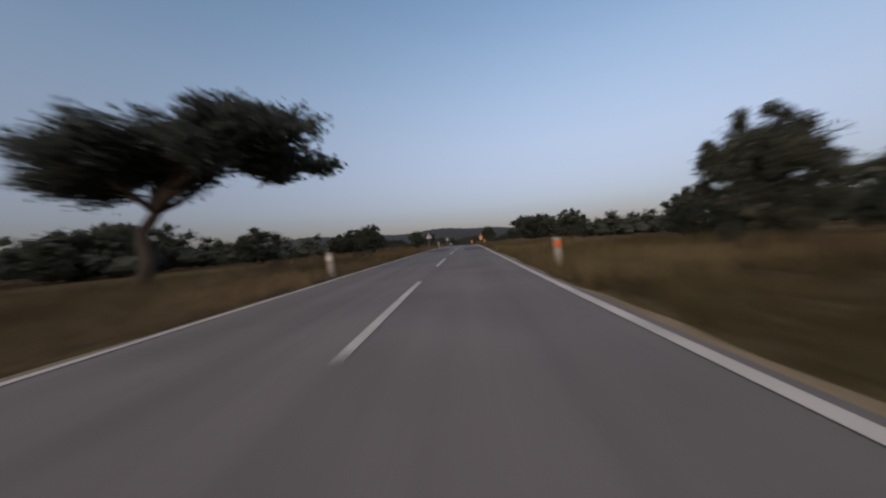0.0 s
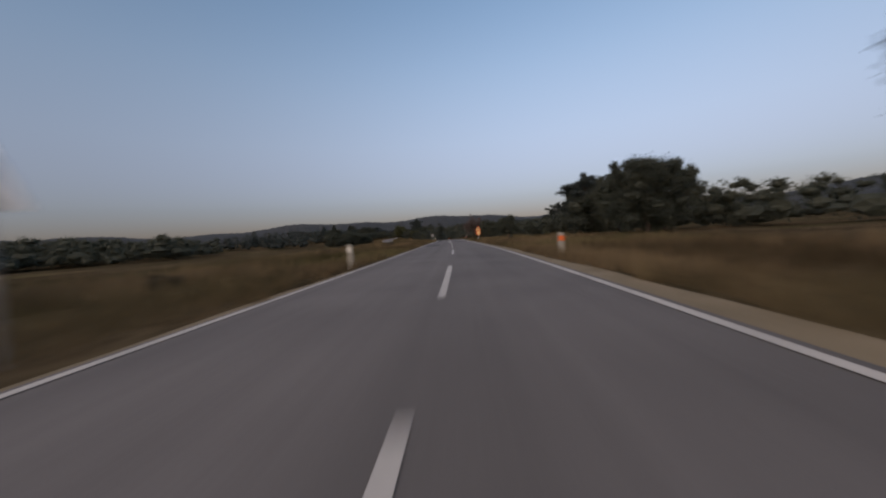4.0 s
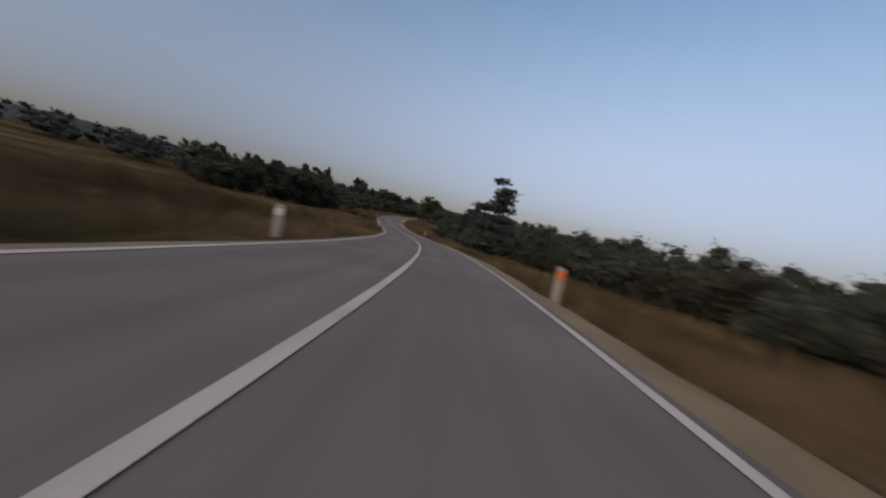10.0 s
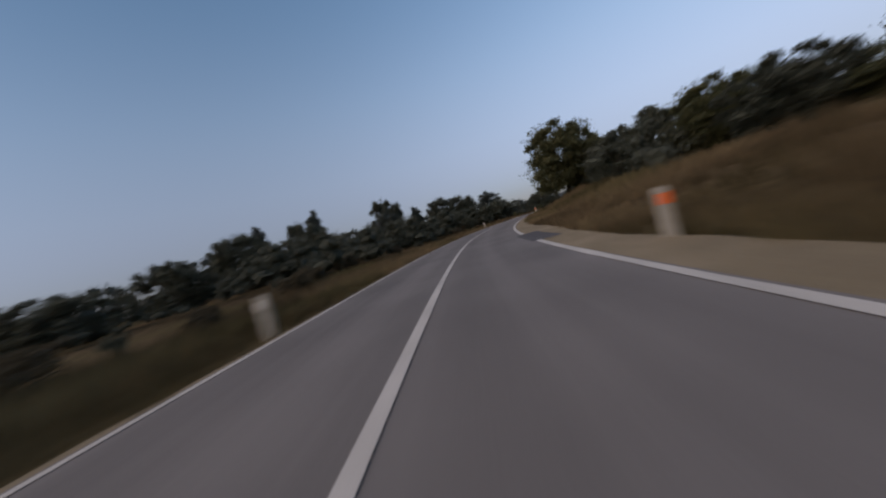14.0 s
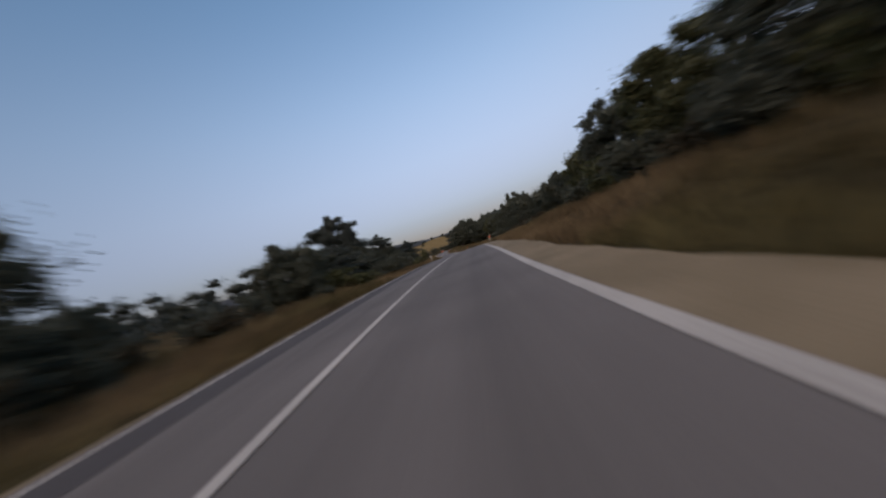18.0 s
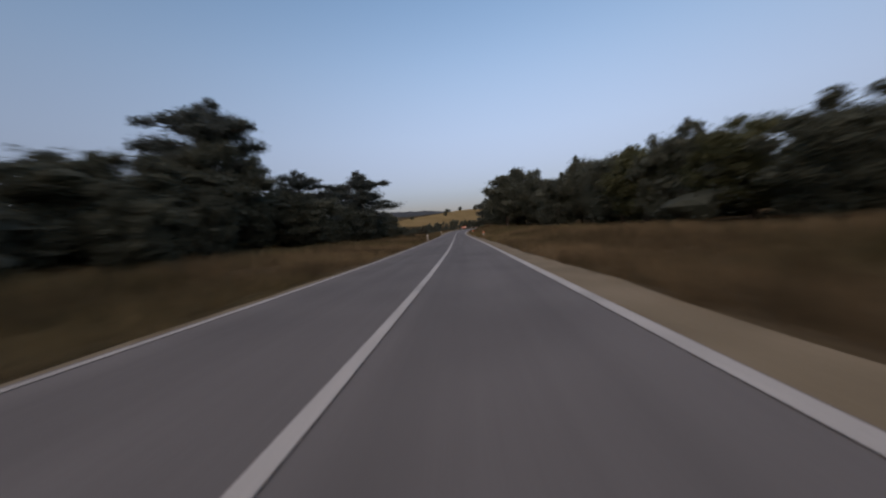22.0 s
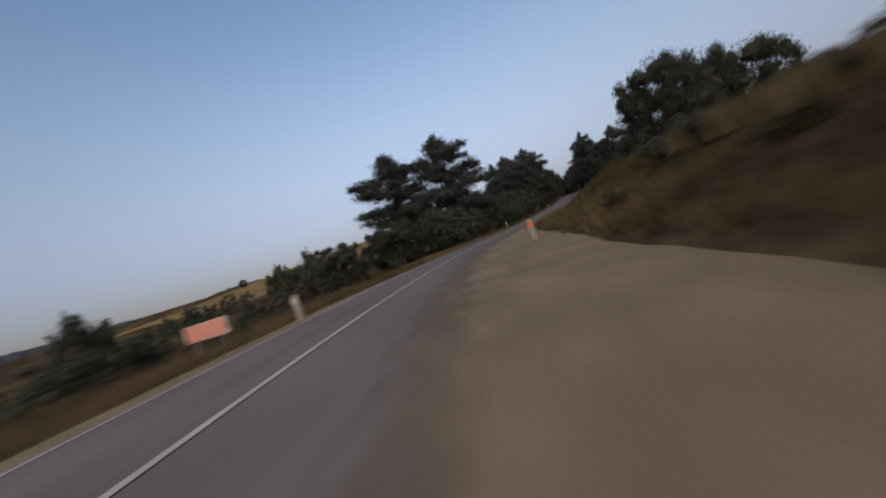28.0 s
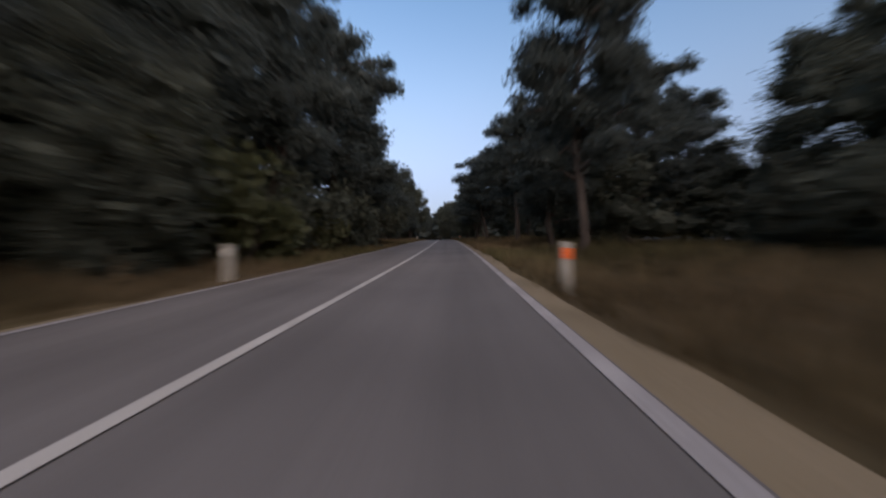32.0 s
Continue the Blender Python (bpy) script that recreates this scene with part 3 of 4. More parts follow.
def make_tree(name, label, category, limbs, clumps, per, size, mat, up=0.0, bark=None, cores=True):
    g = GROWN[0]
    limbs = [([np.asarray(p) * g for p in pts], [r * g for r in radii]) for pts, radii in limbs]
    clumps = [(np.asarray(c) * g, np.asarray(r) * g) for c, r in clumps]
    per = int(per * g ** 1.5)
    e = tagged(new(name), label, category)
    part("trunk", wood_mesh("trunk", limbs, bark or M_BARK), None, e)
    part("crown", crown_mesh("crown", clumps, per, size, mat, up, cores), None, e)
    return e


def proto_umbrella():
    """Wide, flat-topped pine, about 1 high by unit scale: 10 m high, 14 m across."""
    limbs = [limb((0, 0, -0.3), (0.9, 0.2, 4.5), 0.38, 0.24, 3)]
    clumps = []
    for k in range(36):
        a, d = rng.uniform(0, 2 * math.pi), 6.6 * math.sqrt(rng.uniform(0.02, 1))
        z = 8.0 - 0.012 * d * d + 0.2 * math.cos(a) * d + rng.uniform(-0.75, 0.45)
        c = np.array((math.cos(a) * d + 1.9, math.sin(a) * d * 0.5, z))
        clumps.append((c, (rng.uniform(1.1, 1.8), rng.uniform(1.1, 1.8), rng.uniform(0.55, 0.95))))
        if k % 3 == 0:
            limbs.append(limb((0.9, 0.2, 4.4), c - (0, 0, 0.4), 0.16, 0.04, 6, 0.08))
    for k in range(12):
        c = np.array((rng.uniform(4.6, 8.2), rng.uniform(-2.5, 2.5), 0))
        c[2] = rng.uniform(5.4, 8.2) + 0.12 * c[0]
        clumps.append((c, (rng.uniform(0.8, 1.3), rng.uniform(0.8, 1.3), rng.uniform(0.5, 0.9))))
        if k % 3 == 0:
            limbs.append(limb((2.2, 0.2, 6.6), c, 0.09, 0.03, 5, 0.08))
    return make_tree("umbrella_pine", "broad flat-crowned dark pine tree in the dry field", "tree", limbs, clumps, 760, 0.25, M_PINE, 0.3)


def proto_pine(w, boughs, lab, round_top=False):
    """Pine, 10 m high: boughs wind up a bent trunk and carry pads of needles, with gaps between them."""
    trunk = limb((0, 0, -0.3), (0.3, 0.1, 9.3), 0.24, 0.05, 8, 0)
    limbs, clumps = [trunk], []
    low = 2.6 if round_top else 1.7
    turn = rng.uniform(0, 6)
    for k in range(boughs):
        h = (k + rng.uniform(0, 0.8)) / boughs
        z = low + (8.9 - low) * h
        turn += 2.4 + rng.normal(0, 0.35)
        f = math.sqrt(max(0.05, 1 - ((z - 5.2) / 4.6) ** 2)) if round_top else 1 - 0.82 * h
        reach = w * f * rng.uniform(0.55, 1.0)
        root = np.array((0.3 * z / 9.3, 0.1 * z / 9.3, z - 0.4))
        end = root + np.array((math.cos(turn) * reach, math.sin(turn) * reach, rng.uniform(0.1, 0.9) if round_top else rng.uniform(-0.1, 0.6)))
        limbs.append(limb(root, end, 0.075, 0.02, 4, 0.06))
        for q in (0.5, 0.78, 1.0):
            s = (0.60 + 0.36 * f) * rng.uniform(0.7, 1.25) * (0.8 if q > 0.9 else 1.0)
            c = root + (end - root) * q + np.array((rng.normal(0, 0.25), rng.normal(0, 0.25), rng.uniform(0.0, 0.3)))
            clumps.append((c, (s, s, s * rng.uniform(0.45, 0.65))))
    for k in range(4):
        clumps.append((np.array((0.3 + rng.normal(0, 0.35), rng.normal(0, 0.35), 8.7 + 0.35 * k)), (0.6 - 0.08 * k, 0.6 - 0.08 * k, 0.4)))
    return make_tree("pine_tree", lab, "tree", limbs, clumps, 190, 0.22, M_PINE, 0.35)


def proto_cone():
    limbs = [limb((0, 0, -0.3), (0, 0, 9.6), 0.2, 0.03, 8, 0)]
    clumps = []
    for t in range(9):
        z = 0.7 + 8.7 * t / 8
        f = 1 - z / 10.4
        for k in range(6 if t < 6 else 3 if t < 8 else 1):
            a, d = rng.uniform(0, 2 * math.pi), 2.9 * (0.15 + 0.85 * f) * rng.uniform(0.35, 1.0) * (t < 8)
            c = np.array((math.cos(a) * d, math.sin(a) * d, z + rng.uniform(-0.15, 0.25)))
            clumps.append((c, (0.55 + 0.75 * f, 0.55 + 0.75 * f, 0.36)))
            limbs.append(limb((0, 0, z - 0.35), c, 0.05, 0.02, 4, 0.05))
    return make_tree("conifer_tree", "dark conical conifer above the roadside scrub", "tree", limbs, clumps, 230, 0.25, M_PINE, 0.2)


def proto_broad(w, low, n, mat, lab, name="oak_tree", size=0.19, per=400):
    limbs = [limb((0, 0, -0.3), (0.2, 0, 3.6), 0.26, 0.16)]
    clumps = []
    for k in range(n):
        d = rng.normal(0, 1, 3)
        d /= np.linalg.norm(d)
        zc, rz = (10 + low) / 2, (10 - low) / 2
        q = rng.uniform(0.45, 1.0)
        c = np.array((d[0] * w * 0.5 * q * 0.8, d[1] * w * 0.5 * q * 0.8, zc + d[2] * rz * q * 0.82))
        r = rng.uniform(0.75, 1.5)
        clumps.append((c, (r * 1.1, r * 1.1, r * 0.85)))
        if k % 4 == 0:
            limbs.append(limb((0.2, 0, 3.0), c, 0.09, 0.02, 5, 0.03))
    for k in range(n):
        d = rng.normal(0, 1, 3)
        d /= np.linalg.norm(d)
        r = rng.uniform(0.3, 0.62)
        q = rng.uniform(0.74, 0.94)
        c = np.array((d[0] * w * 0.5 * q, d[1] * w * 0.5 * q, (10 + low) / 2 + d[2] * (10 - low) / 2 * q))
        clumps.append((c, (r, r, r * 1.15)))
    return make_tree(name, lab, "tree", limbs, clumps, per, size, mat)


def proto_bush(mat, lab, n=9, size=0.16):
    """Unit bush: 2 m high, 2.6 m across."""
    limbs = [limb((rng.uniform(-0.2, 0.2), rng.uniform(-0.2, 0.2), -0.1), (rng.uniform(-0.8, 0.8), rng.uniform(-0.8, 0.8), 1.1), 0.03, 0.01, 3, 0) for k in range(7)]
    clumps = []
    for k in range(n):
        a, d = rng.uniform(0, 2 * math.pi), 1.0 * math.sqrt(rng.uniform(0, 1))
        z = rng.uniform(0.4, 1.65 - 0.5 * d)
        clumps.append((np.array((math.cos(a) * d, math.sin(a) * d, z)), (rng.uniform(0.35, 0.6), rng.uniform(0.35, 0.6), rng.uniform(0.3, 0.5))))
    return make_tree("bush", lab, "bush", limbs, clumps, 190, size, mat, 0.2)


def proto_bare():
    """Leafless tree: a low fork, arching limbs and a dome of fine twigs, 8 m high, 9 m across."""
    limbs, ends = [limb((0, 0, -0.3), (0.1, 0.1, 1.5), 0.24, 0.19)], []
    for k in range(11):
        a = 2 * math.pi * k / 11 + rng.uniform(-0.25, 0.25)
        d = rng.uniform(2.2, 3.6) if k % 3 else rng.uniform(0.5, 1.4)
        e = np.array((math.cos(a) * d, math.sin(a) * d, 5.9 - 0.15 * d * d + rng.uniform(-0.3, 0.3)))
        start = np.array((0.1, 0.1, 1.4)) + rng.normal(0, 0.05, 3)
        main = limb(start, e, 0.12, 0.035, 7, 0.12)
        limbs.append(main)
        for j in range(5):
            q = np.asarray(main[0][3 + j % 4])
            out = np.array((math.cos(a), math.sin(a), 0.0)) * rng.uniform(0.2, 1.3) + rng.normal(0, 0.75, 3) + (0, 0, rng.uniform(0.2, 1.3))
            limbs.append(limb(q, q + out, 0.04, 0.014, 4, 0.05))
            ends.append((q + out, out / np.linalg.norm(out)))
        ends.append((e, np.array((math.cos(a), math.sin(a), 0.7)) / 1.22))
    twigs = []
    for e, w in ends:
        for j in range(int(rng.uniform(40, 80))):
            p = e + rng.normal(0, 0.33, 3)
            q = p + w * rng.uniform(0.1, 0.7) + rng.normal(0, 0.42, 3) + (0, 0, rng.uniform(-0.1, 0.45))
            q[2] = min(q[2], 7.6 - 0.10 * (q[0] ** 2 + q[1] ** 2) + rng.uniform(-0.3, 0.3))
            twigs.append(tube([p, (p + q) / 2 + rng.normal(0, 0.08, 3), q], [0.016, 0.011, 0.005], 3))
    e = tagged(new("bare_tree"), "leafless tree with a dome of fine reddish-grey twigs", "tree")
    part("trunk", wood_mesh("trunk", limbs, M_BARK), None, e)
    v, f = merged(twigs)
    part("twig_crown", mesh_of("twig_crown", v, f, M_TWIG), None, e)
    return e


def seeded(seed, make, *args, grown=1.0):
    global rng
    rng = np.random.default_rng(seed)
    GROWN[0] = grown
    return make(*args)


def extent(e):
    """Height and mean width of a plant, without its few farthest leaves."""
    v = np.concatenate([[p.co[:] for p in o.data.vertices] for o in e.children])
    lo, hi = np.percentile(v, 0.7, 0), np.percentile(v, 99.3, 0)
    return float(np.percentile(v[:, 2], 99.8)), float((hi - lo)[:2].mean())


P = {
    "umbrella": seeded(21, proto_umbrella),
    "pine": seeded(22, proto_pine, 3.0, 24, "tall dark pine with layered needle clumps"),
    "pine2": seeded(23, proto_pine, 3.7, 24, "open-crowned dark pine beside the road", True),
    "pine3": seeded(24, proto_pine, 2.4, 24, "slender dark pine in the roadside wood"),
    "cone": seeded(25, proto_cone),
    "oak": seeded(26, proto_broad, 9.0, 1.6, 34, M_OAK, "round dark green broadleaf tree"),
    "oak2": seeded(27, proto_broad, 8.4, -0.5, 44, M_OAK, "dense broadleaf tree with foliage down to the grass"),
    "oak3": seeded(28, proto_broad, 7.2, 0.6, 42, M_LIGHTLEAF, "olive-green broadleaf tree beside the road", "oak_tree", 0.17, 440),
    "poplar": seeded(29, proto_broad, 6.0, 0.5, 34, M_OAK, "tall dense dark green roadside tree", "tall_tree", 0.19),
    "bush": seeded(30, proto_bush, M_OAK, "dark green roadside bush"),
    "bush2": seeded(31, proto_bush, M_SCRUB, "brownish dry scrub bush"),
    "bush3": seeded(32, proto_bush, M_LIGHTLEAF, "olive-green shrub in the verge"),
    "bare": seeded(33, proto_bare),
    "tall_pine": seeded(41, proto_pine, 3.1, 30, "tall dark pine with layered needle clumps", grown=1.9),
    "tall_pine2": seeded(42, proto_pine, 3.7, 30, "tall open-crowned dark pine beside the road", True, grown=1.9),
    "tall_oak": seeded(43, proto_broad, 9.0, 0.8, 44, M_OAK, "large round dark green broadleaf tree", grown=1.5),
    "tall_oak2": seeded(44, proto_broad, 8.4, -0.4, 48, M_OAK, "large dense broadleaf tree with foliage down to the grass", grown=1.5),
}
UNIT = {k: extent(e) for k, e in P.items()}
rng = np.random.default_rng(7)
FIRST = set()


def plant(kind, s, u, high, wide=None, turn=None, group=""):
    """A plant at s along the road and u to its right, that high and wide in metres."""
    if high > 10.5 and "tall_" + kind in P:
        kind = "tall_" + kind
    h0, w0 = UNIT[kind]
    kz = 0.96 * high / h0
    kx = 0.89 * wide / w0 if wide else kz
    p = land(s, u).reshape(3)
    turn = (s * 137.5 + u * 61.0) % 360 if turn is None else turn
    m = pose(p[0], p[1], p[2] - 0.03, 0, 0, turn) @ Matrix.Diagonal((kx, kx, kz, 1))
    if kind in FIRST:
        ob = copy_thing(P[kind], m)
        ob.matrix_basis = m
    else:
        FIRST.add(kind)
        ob = P[kind]
        ob.matrix_basis = m
    if group:
        ob["group"] = group
    return ob


def plant_to(kind, s, u, top, wide=None, turn=None, group=""):
    """A plant whose top stands that far above the road's level at s."""
    base = float(land(s, u).reshape(3)[2])
    return plant(kind, s, u, float(np.interp(s, S, RZ)) + top - base, wide, turn, group)


def woods(name, label, boxes, mat):
    """Far woods as one mesh: lumpy crowns down to the ground, past counting."""
    bits = []
    for s0, s1, u0, u1, n, h0, h1, *near in boxes:
        place = np.random.default_rng(int(abs(s0 * 7 + u0 * 13 + n)))
        ss, uu = place.uniform(s0, s1, n), place.uniform(u0, u1, n)
        base = land(ss, uu)
        for p in base:
            h = place.uniform(h0, h1)
            w = h * place.uniform(0.34, 0.6)
            for k, zc in enumerate((0.22, 0.34, 0.58, 0.80)):
                o = 0.5 * w * (1 - 0.25 * k)
                c = p + np.array((rng.normal(0, o), rng.normal(0, o), h * zc))
                r = np.array((w, w, h * 0.30)) * rng.uniform(0.6, 1.0) * (1 - 0.15 * k)
                bits.append(blob(c, r * (0.95 if near else 1.15)))
                bits.append(leaves(c, r * 0.95, (130, 330, 900)[sum(near)], min((0.034 if near else 0.05) * h, 0.3), 0.4, 0.4))
    v, f = merged(bits)
    return tagged(new(name, mesh_of(name, v, f, mat)), label, "woods", kind="stuff")

# ---- hills on the horizon ----
def ridge(name, label, cx, cy, a0, a1, dist, high, n, seed):
    """A wooded ridge: a rounded wall of land with a ragged line of treetops."""
    r = np.random.default_rng(seed)
    ang = np.linspace(radians(a0), radians(a1), n)
    ph = r.uniform(0, 6, 8)
    env = 0.78 + 0.14 * np.sin(ang * 5 + ph[0]) + 0.09 * np.sin(ang * 13 + ph[1]) + 0.05 * np.sin(ang * 31 + ph[2])
    top = high * env + r.uniform(0, 1, n) * 0.035 * high
    rows = []
    for back, f in ((0, -0.35), (0.05, 0.15), (0.10, 0.45), (0.17, 0.75), (0.25, 1.0), (0.5, 0.3)):
        d = dist * (1 + back) * (1 + 0.02 * np.sin(ang * 17 + ph[3]))
        z = top * f + (r.uniform(-1, 1, n) * 0.02 * high if 0 < f < 1 else 0)
        rows.append(np.stack([cx + np.cos(ang) * d, cy + np.sin(ang) * d, z], -1))
    v = np.stack(rows, 1)
    m = v.shape[1]
    f = [(i * m + j, (i + 1) * m + j, (i + 1) * m + j + 1, i * m + j + 1) for i in range(n - 1) for j in range(m - 1)]
    return tagged(new(name, mesh_of(name, v.reshape(-1, 3), f, M_FAR_HAZE)), label, "hill", kind="structure")


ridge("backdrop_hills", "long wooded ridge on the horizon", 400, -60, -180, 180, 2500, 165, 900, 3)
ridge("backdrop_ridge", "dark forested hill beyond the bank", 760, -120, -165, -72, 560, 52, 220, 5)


# ---- roadside posts ----
def plate(name, outline, thick, mat, x=0.0):
    """A flat plate in the plane across the road: outline of (y, z) points."""
    n = len(outline)
    v = [(x, a, b) for a, b in outline] + [(x + thick, a, b) for a, b in outline]
    f = [tuple(range(n))[::-1], tuple(range(n, 2 * n))] + [(k, (k + 1) % n, n + (k + 1) % n, n + k) for k in range(n)]
    return mesh_of(name, v, f, mat)


def round_corners(pts, r, n=5):
    out = []
    m = len(pts)
    for i in range(m):
        p, a, b = (np.array(pts[k % m], float) for k in (i, i - 1, i + 1))
        da, db = (a - p) / np.linalg.norm(a - p), (b - p) / np.linalg.norm(b - p)
        for k in range(n + 1):
            t = k / n
            out.append(tuple((1 - t) ** 2 * (p + da * r) + 2 * t * (1 - t) * p + t * t * (p + db * r)))
    return out


def lathe(profile, sides, mat, name):
    v = [(r * math.cos(2 * math.pi * k / sides), r * math.sin(2 * math.pi * k / sides), z) for r, z in profile for k in range(sides)]
    f = [(i * sides + k, i * sides + (k + 1) % sides, (i + 1) * sides + (k + 1) % sides, (i + 1) * sides + k) for i in range(len(profile) - 1) for k in range(sides)]
    f += [tuple((len(profile) - 1) * sides + k for k in range(sides)), tuple(range(sides))[::-1]]
    return mesh_of(name, v, f, mat)


def make_post(name, label, reflector, ref_name):
    """Concrete post of an oblong section with worn edges, a slightly sloping head and a reflector sheet on its face."""
    e = tagged(new(name), label, "marker post", "roadside marker posts")
    v, n = [], 16
    for k_r, z in ((1.06, -0.3), (1.04, 0.05), (1.0, 0.9), (0.985, 0.965), (0.93, 0.985), (0.6, 0.992)):
        for k in range(n):
            c, s = math.cos(2 * math.pi * (k + 0.5) / n), math.sin(2 * math.pi * (k + 0.5) / n)
            x, y = 0.075 * math.copysign(abs(c) ** 0.4, c), 0.115 * math.copysign(abs(s) ** 0.4, s)
            v.append((x * k_r, y * k_r, z + (0.14 * y if z > 0.95 else 0)))
    f = [(i * n + k, i * n + (k + 1) % n, (i + 1) * n + (k + 1) % n, (i + 1) * n + k) for i in range(5) for k in range(n)]
    f += [tuple(range(n))[::-1], tuple(5 * n + k for k in range(n))]
    part("shaft", mesh_of("shaft", v, f, M_CONCRETE), None, e)
    sheet = round_corners([(-0.103, 0.665), (0.103, 0.665), (0.103, 0.875), (-0.103, 0.875)], 0.015)
    part("reflector", plate("reflector", sheet, 0.01, reflector, -0.083), None, e, ref_name)
    return e


POST_R = ((11.9, 4.4), (60.1, 4.25), (110, 4.4), (198.4, 5.0), (246.0, 4.3), (295.2, 4.0), (345.1, 4.55), (396.5, 4.7), (438.9, 4.65), (491.8, 4.7), (550.1, 4.5), (605.3, 4.4), (646, 4.5), (685.3, 4.5), (716.1, 4.9), (804.9, 4.2), (869, 4.4))
POST_L = ((13.5, 4.1), (63.2, 3.9), (110, 4.1), (198.7, 4.1), (246.7, 4.05), (294.5, 3.95), (346, 4.0), (396.7, 4.15), (444, 4.0), (493.6, 4.2), (552, 3.95), (606.5, 4.0), (650, 4.1), (712.6, 4.3), (758.6, 4.25), (807.4, 4.1), (869, 4.3))


def stand(ob, s, u, face=0.0, lift=0.0, lean=0.0, first=False):
    p = land(s, u).reshape(3)
    m = pose(p[0], p[1], p[2] + lift, lean, lean * 0.6, math.degrees(heading(s)) + face)
    if first:
        ob.matrix_basis = m
        return ob
    return copy_thing(ob, m)


post_r = make_post("marker_post", "oblong weathered concrete marker post with an orange reflector", M_ORANGE, "orange reflector band")
post_l = make_post("marker_post", "oblong weathered concrete marker post with a white reflector", M_WHITE_REF, "white reflector band")
for i, (s, u) in enumerate(POST_R):
    stand(post_r, s, max(u, float(half_r(s)) + 0.75), 0, 0, ((i * 37) % 7 - 3) * 0.8, i == 0)
for i, (s, u) in enumerate(POST_L):
    stand(post_l, s, -max(u, float(half_l(s)) + 0.65), 0, 0, ((i * 53) % 7 - 3) * 0.8, i == 0)


# ---- signs ----
def triangle(side, zc):
    h = side * math.sqrt(3) / 2
    return round_corners([(-side / 2, zc - h / 3), (side / 2, zc - h / 3), (0, zc + 2 * h / 3)], side * 0.09)


def disc(r, zc, n=36):
    return [(r * math.cos(2 * math.pi * k / n), zc + r * math.sin(2 * math.pi * k / n)) for k in range(n)]


def pole(e, high, r=0.04):
    part("pole", lathe([(r, -0.4), (r, high), (r * 0.6, high + 0.015)], 12, M_STEEL, "pole"), None, e, "galvanised steel pole")


def warning_panel(e, zc, side=0.95):
    t = part("triangle_plate", plate("triangle_plate", triangle(side, zc), 0.02, M_SIGN_RED_LIT, -0.075), None, e, "red-rimmed triangular plate")
    part("field", plate("field", triangle(side * 0.74, zc), 0.006, M_SIGN_YELLOW_LIT, -0.081), None, t, "yellow field")
    for k, (a, b, c, d) in enumerate(((-0.035, 0.035, -0.10, 0.16), (-0.10, 0.04, 0.02, 0.08))):
        part("symbol", plate("symbol", [(a, zc + c), (b, zc + c), (b, zc + d), (a, zc + d)], 0.004, M_BLACK, -0.0855 - 0.002 * k), None, t, "black symbol bar")
    part("bracket", plate("bracket", [(-0.06, zc - 0.06), (0.06, zc - 0.06), (0.06, zc - 0.02), (-0.06, zc - 0.02)], 0.05, M_STEEL, -0.054), None, e)


def round_panel(e, zc, r=0.36, bars=True):
    t = part("round_plate", plate("round_plate", disc(r, zc), 0.02, M_SIGN_RED_LIT, -0.075), None, e, "red-rimmed round plate")
    part("field", plate("field", disc(r * 0.78, zc), 0.006, M_SIGN_YELLOW_LIT, -0.081), None, t, "yellow field")
    if bars:
        for a, m in ((-0.17, M_BLACK), (0.03, M_SIGN_RED_LIT)):
            part("symbol", plate("symbol", round_corners([(a, zc - 0.05), (a + 0.15, zc - 0.05), (a + 0.15, zc + 0.04), (a, zc + 0.04)], 0.03), 0.004, m, -0.086), None, t, "small vehicle shape")
    part("bracket", plate("bracket", [(-0.06, zc - 0.02), (0.06, zc - 0.02), (0.06, zc + 0.02), (-0.06, zc + 0.02)], 0.05, M_STEEL, -0.054), None, e)


for k, (s, u, zt, zr) in enumerate(((86.2, 4.6, 2.04, 1.43), (151.5, 4.5, 1.98, 1.37))):
    e = tagged(new("traffic_sign"), "yellow warning triangle above a round prohibition sign on a pole", "road sign", "road signs")
    pole(e, zt + 0.36)
    warning_panel(e, zt)
    round_panel(e, zr)
    stand(e, s, u, 0, 0, 0.5, True)
for k, (s, u) in enumerate(((52.4, -4.55), (99.2, -4.5))):
    e = tagged(new("traffic_sign"), "grey back of a triangular warning sign on a pole", "road sign", "road signs")
    pole(e, 2.3)
    t = part("triangle_plate", plate("triangle_plate", triangle(0.95, 1.95), 0.02, M_SIGN_BACK, -0.075), None, e, "bare metal back of the plate")
    for dz in (-0.12, 0.1):
        part("bracket", plate("bracket", [(-0.2, 1.95 + dz - 0.02), (0.2, 1.95 + dz - 0.02), (0.2, 1.95 + dz + 0.02), (-0.2, 1.95 + dz + 0.02)], 0.03, M_STEEL, -0.105), None, e)
    stand(e, s, u, 180 if k else 176, 0, -0.8, True)
e = tagged(new("traffic_sign"), "grey back of a round prohibition sign on a pole", "road sign", "road signs")
pole(e, 2.05)
part("round_plate", plate("round_plate", disc(0.36, 1.75), 0.02, M_SIGN_BACK, -0.075), None, e, "bare metal back of the plate")
part("bracket", plate("bracket", [(-0.18, 1.73), (0.18, 1.73), (0.18, 1.77), (-0.18, 1.77)], 0.03, M_STEEL, -0.105), None, e)
stand(e, 197.6, -4.75, 180, 0, 0.6, True)

# chevron board on the outside of the last bend
e = tagged(new("chevron_board"), "long red and white chevron board on two posts in the verge", "road sign")
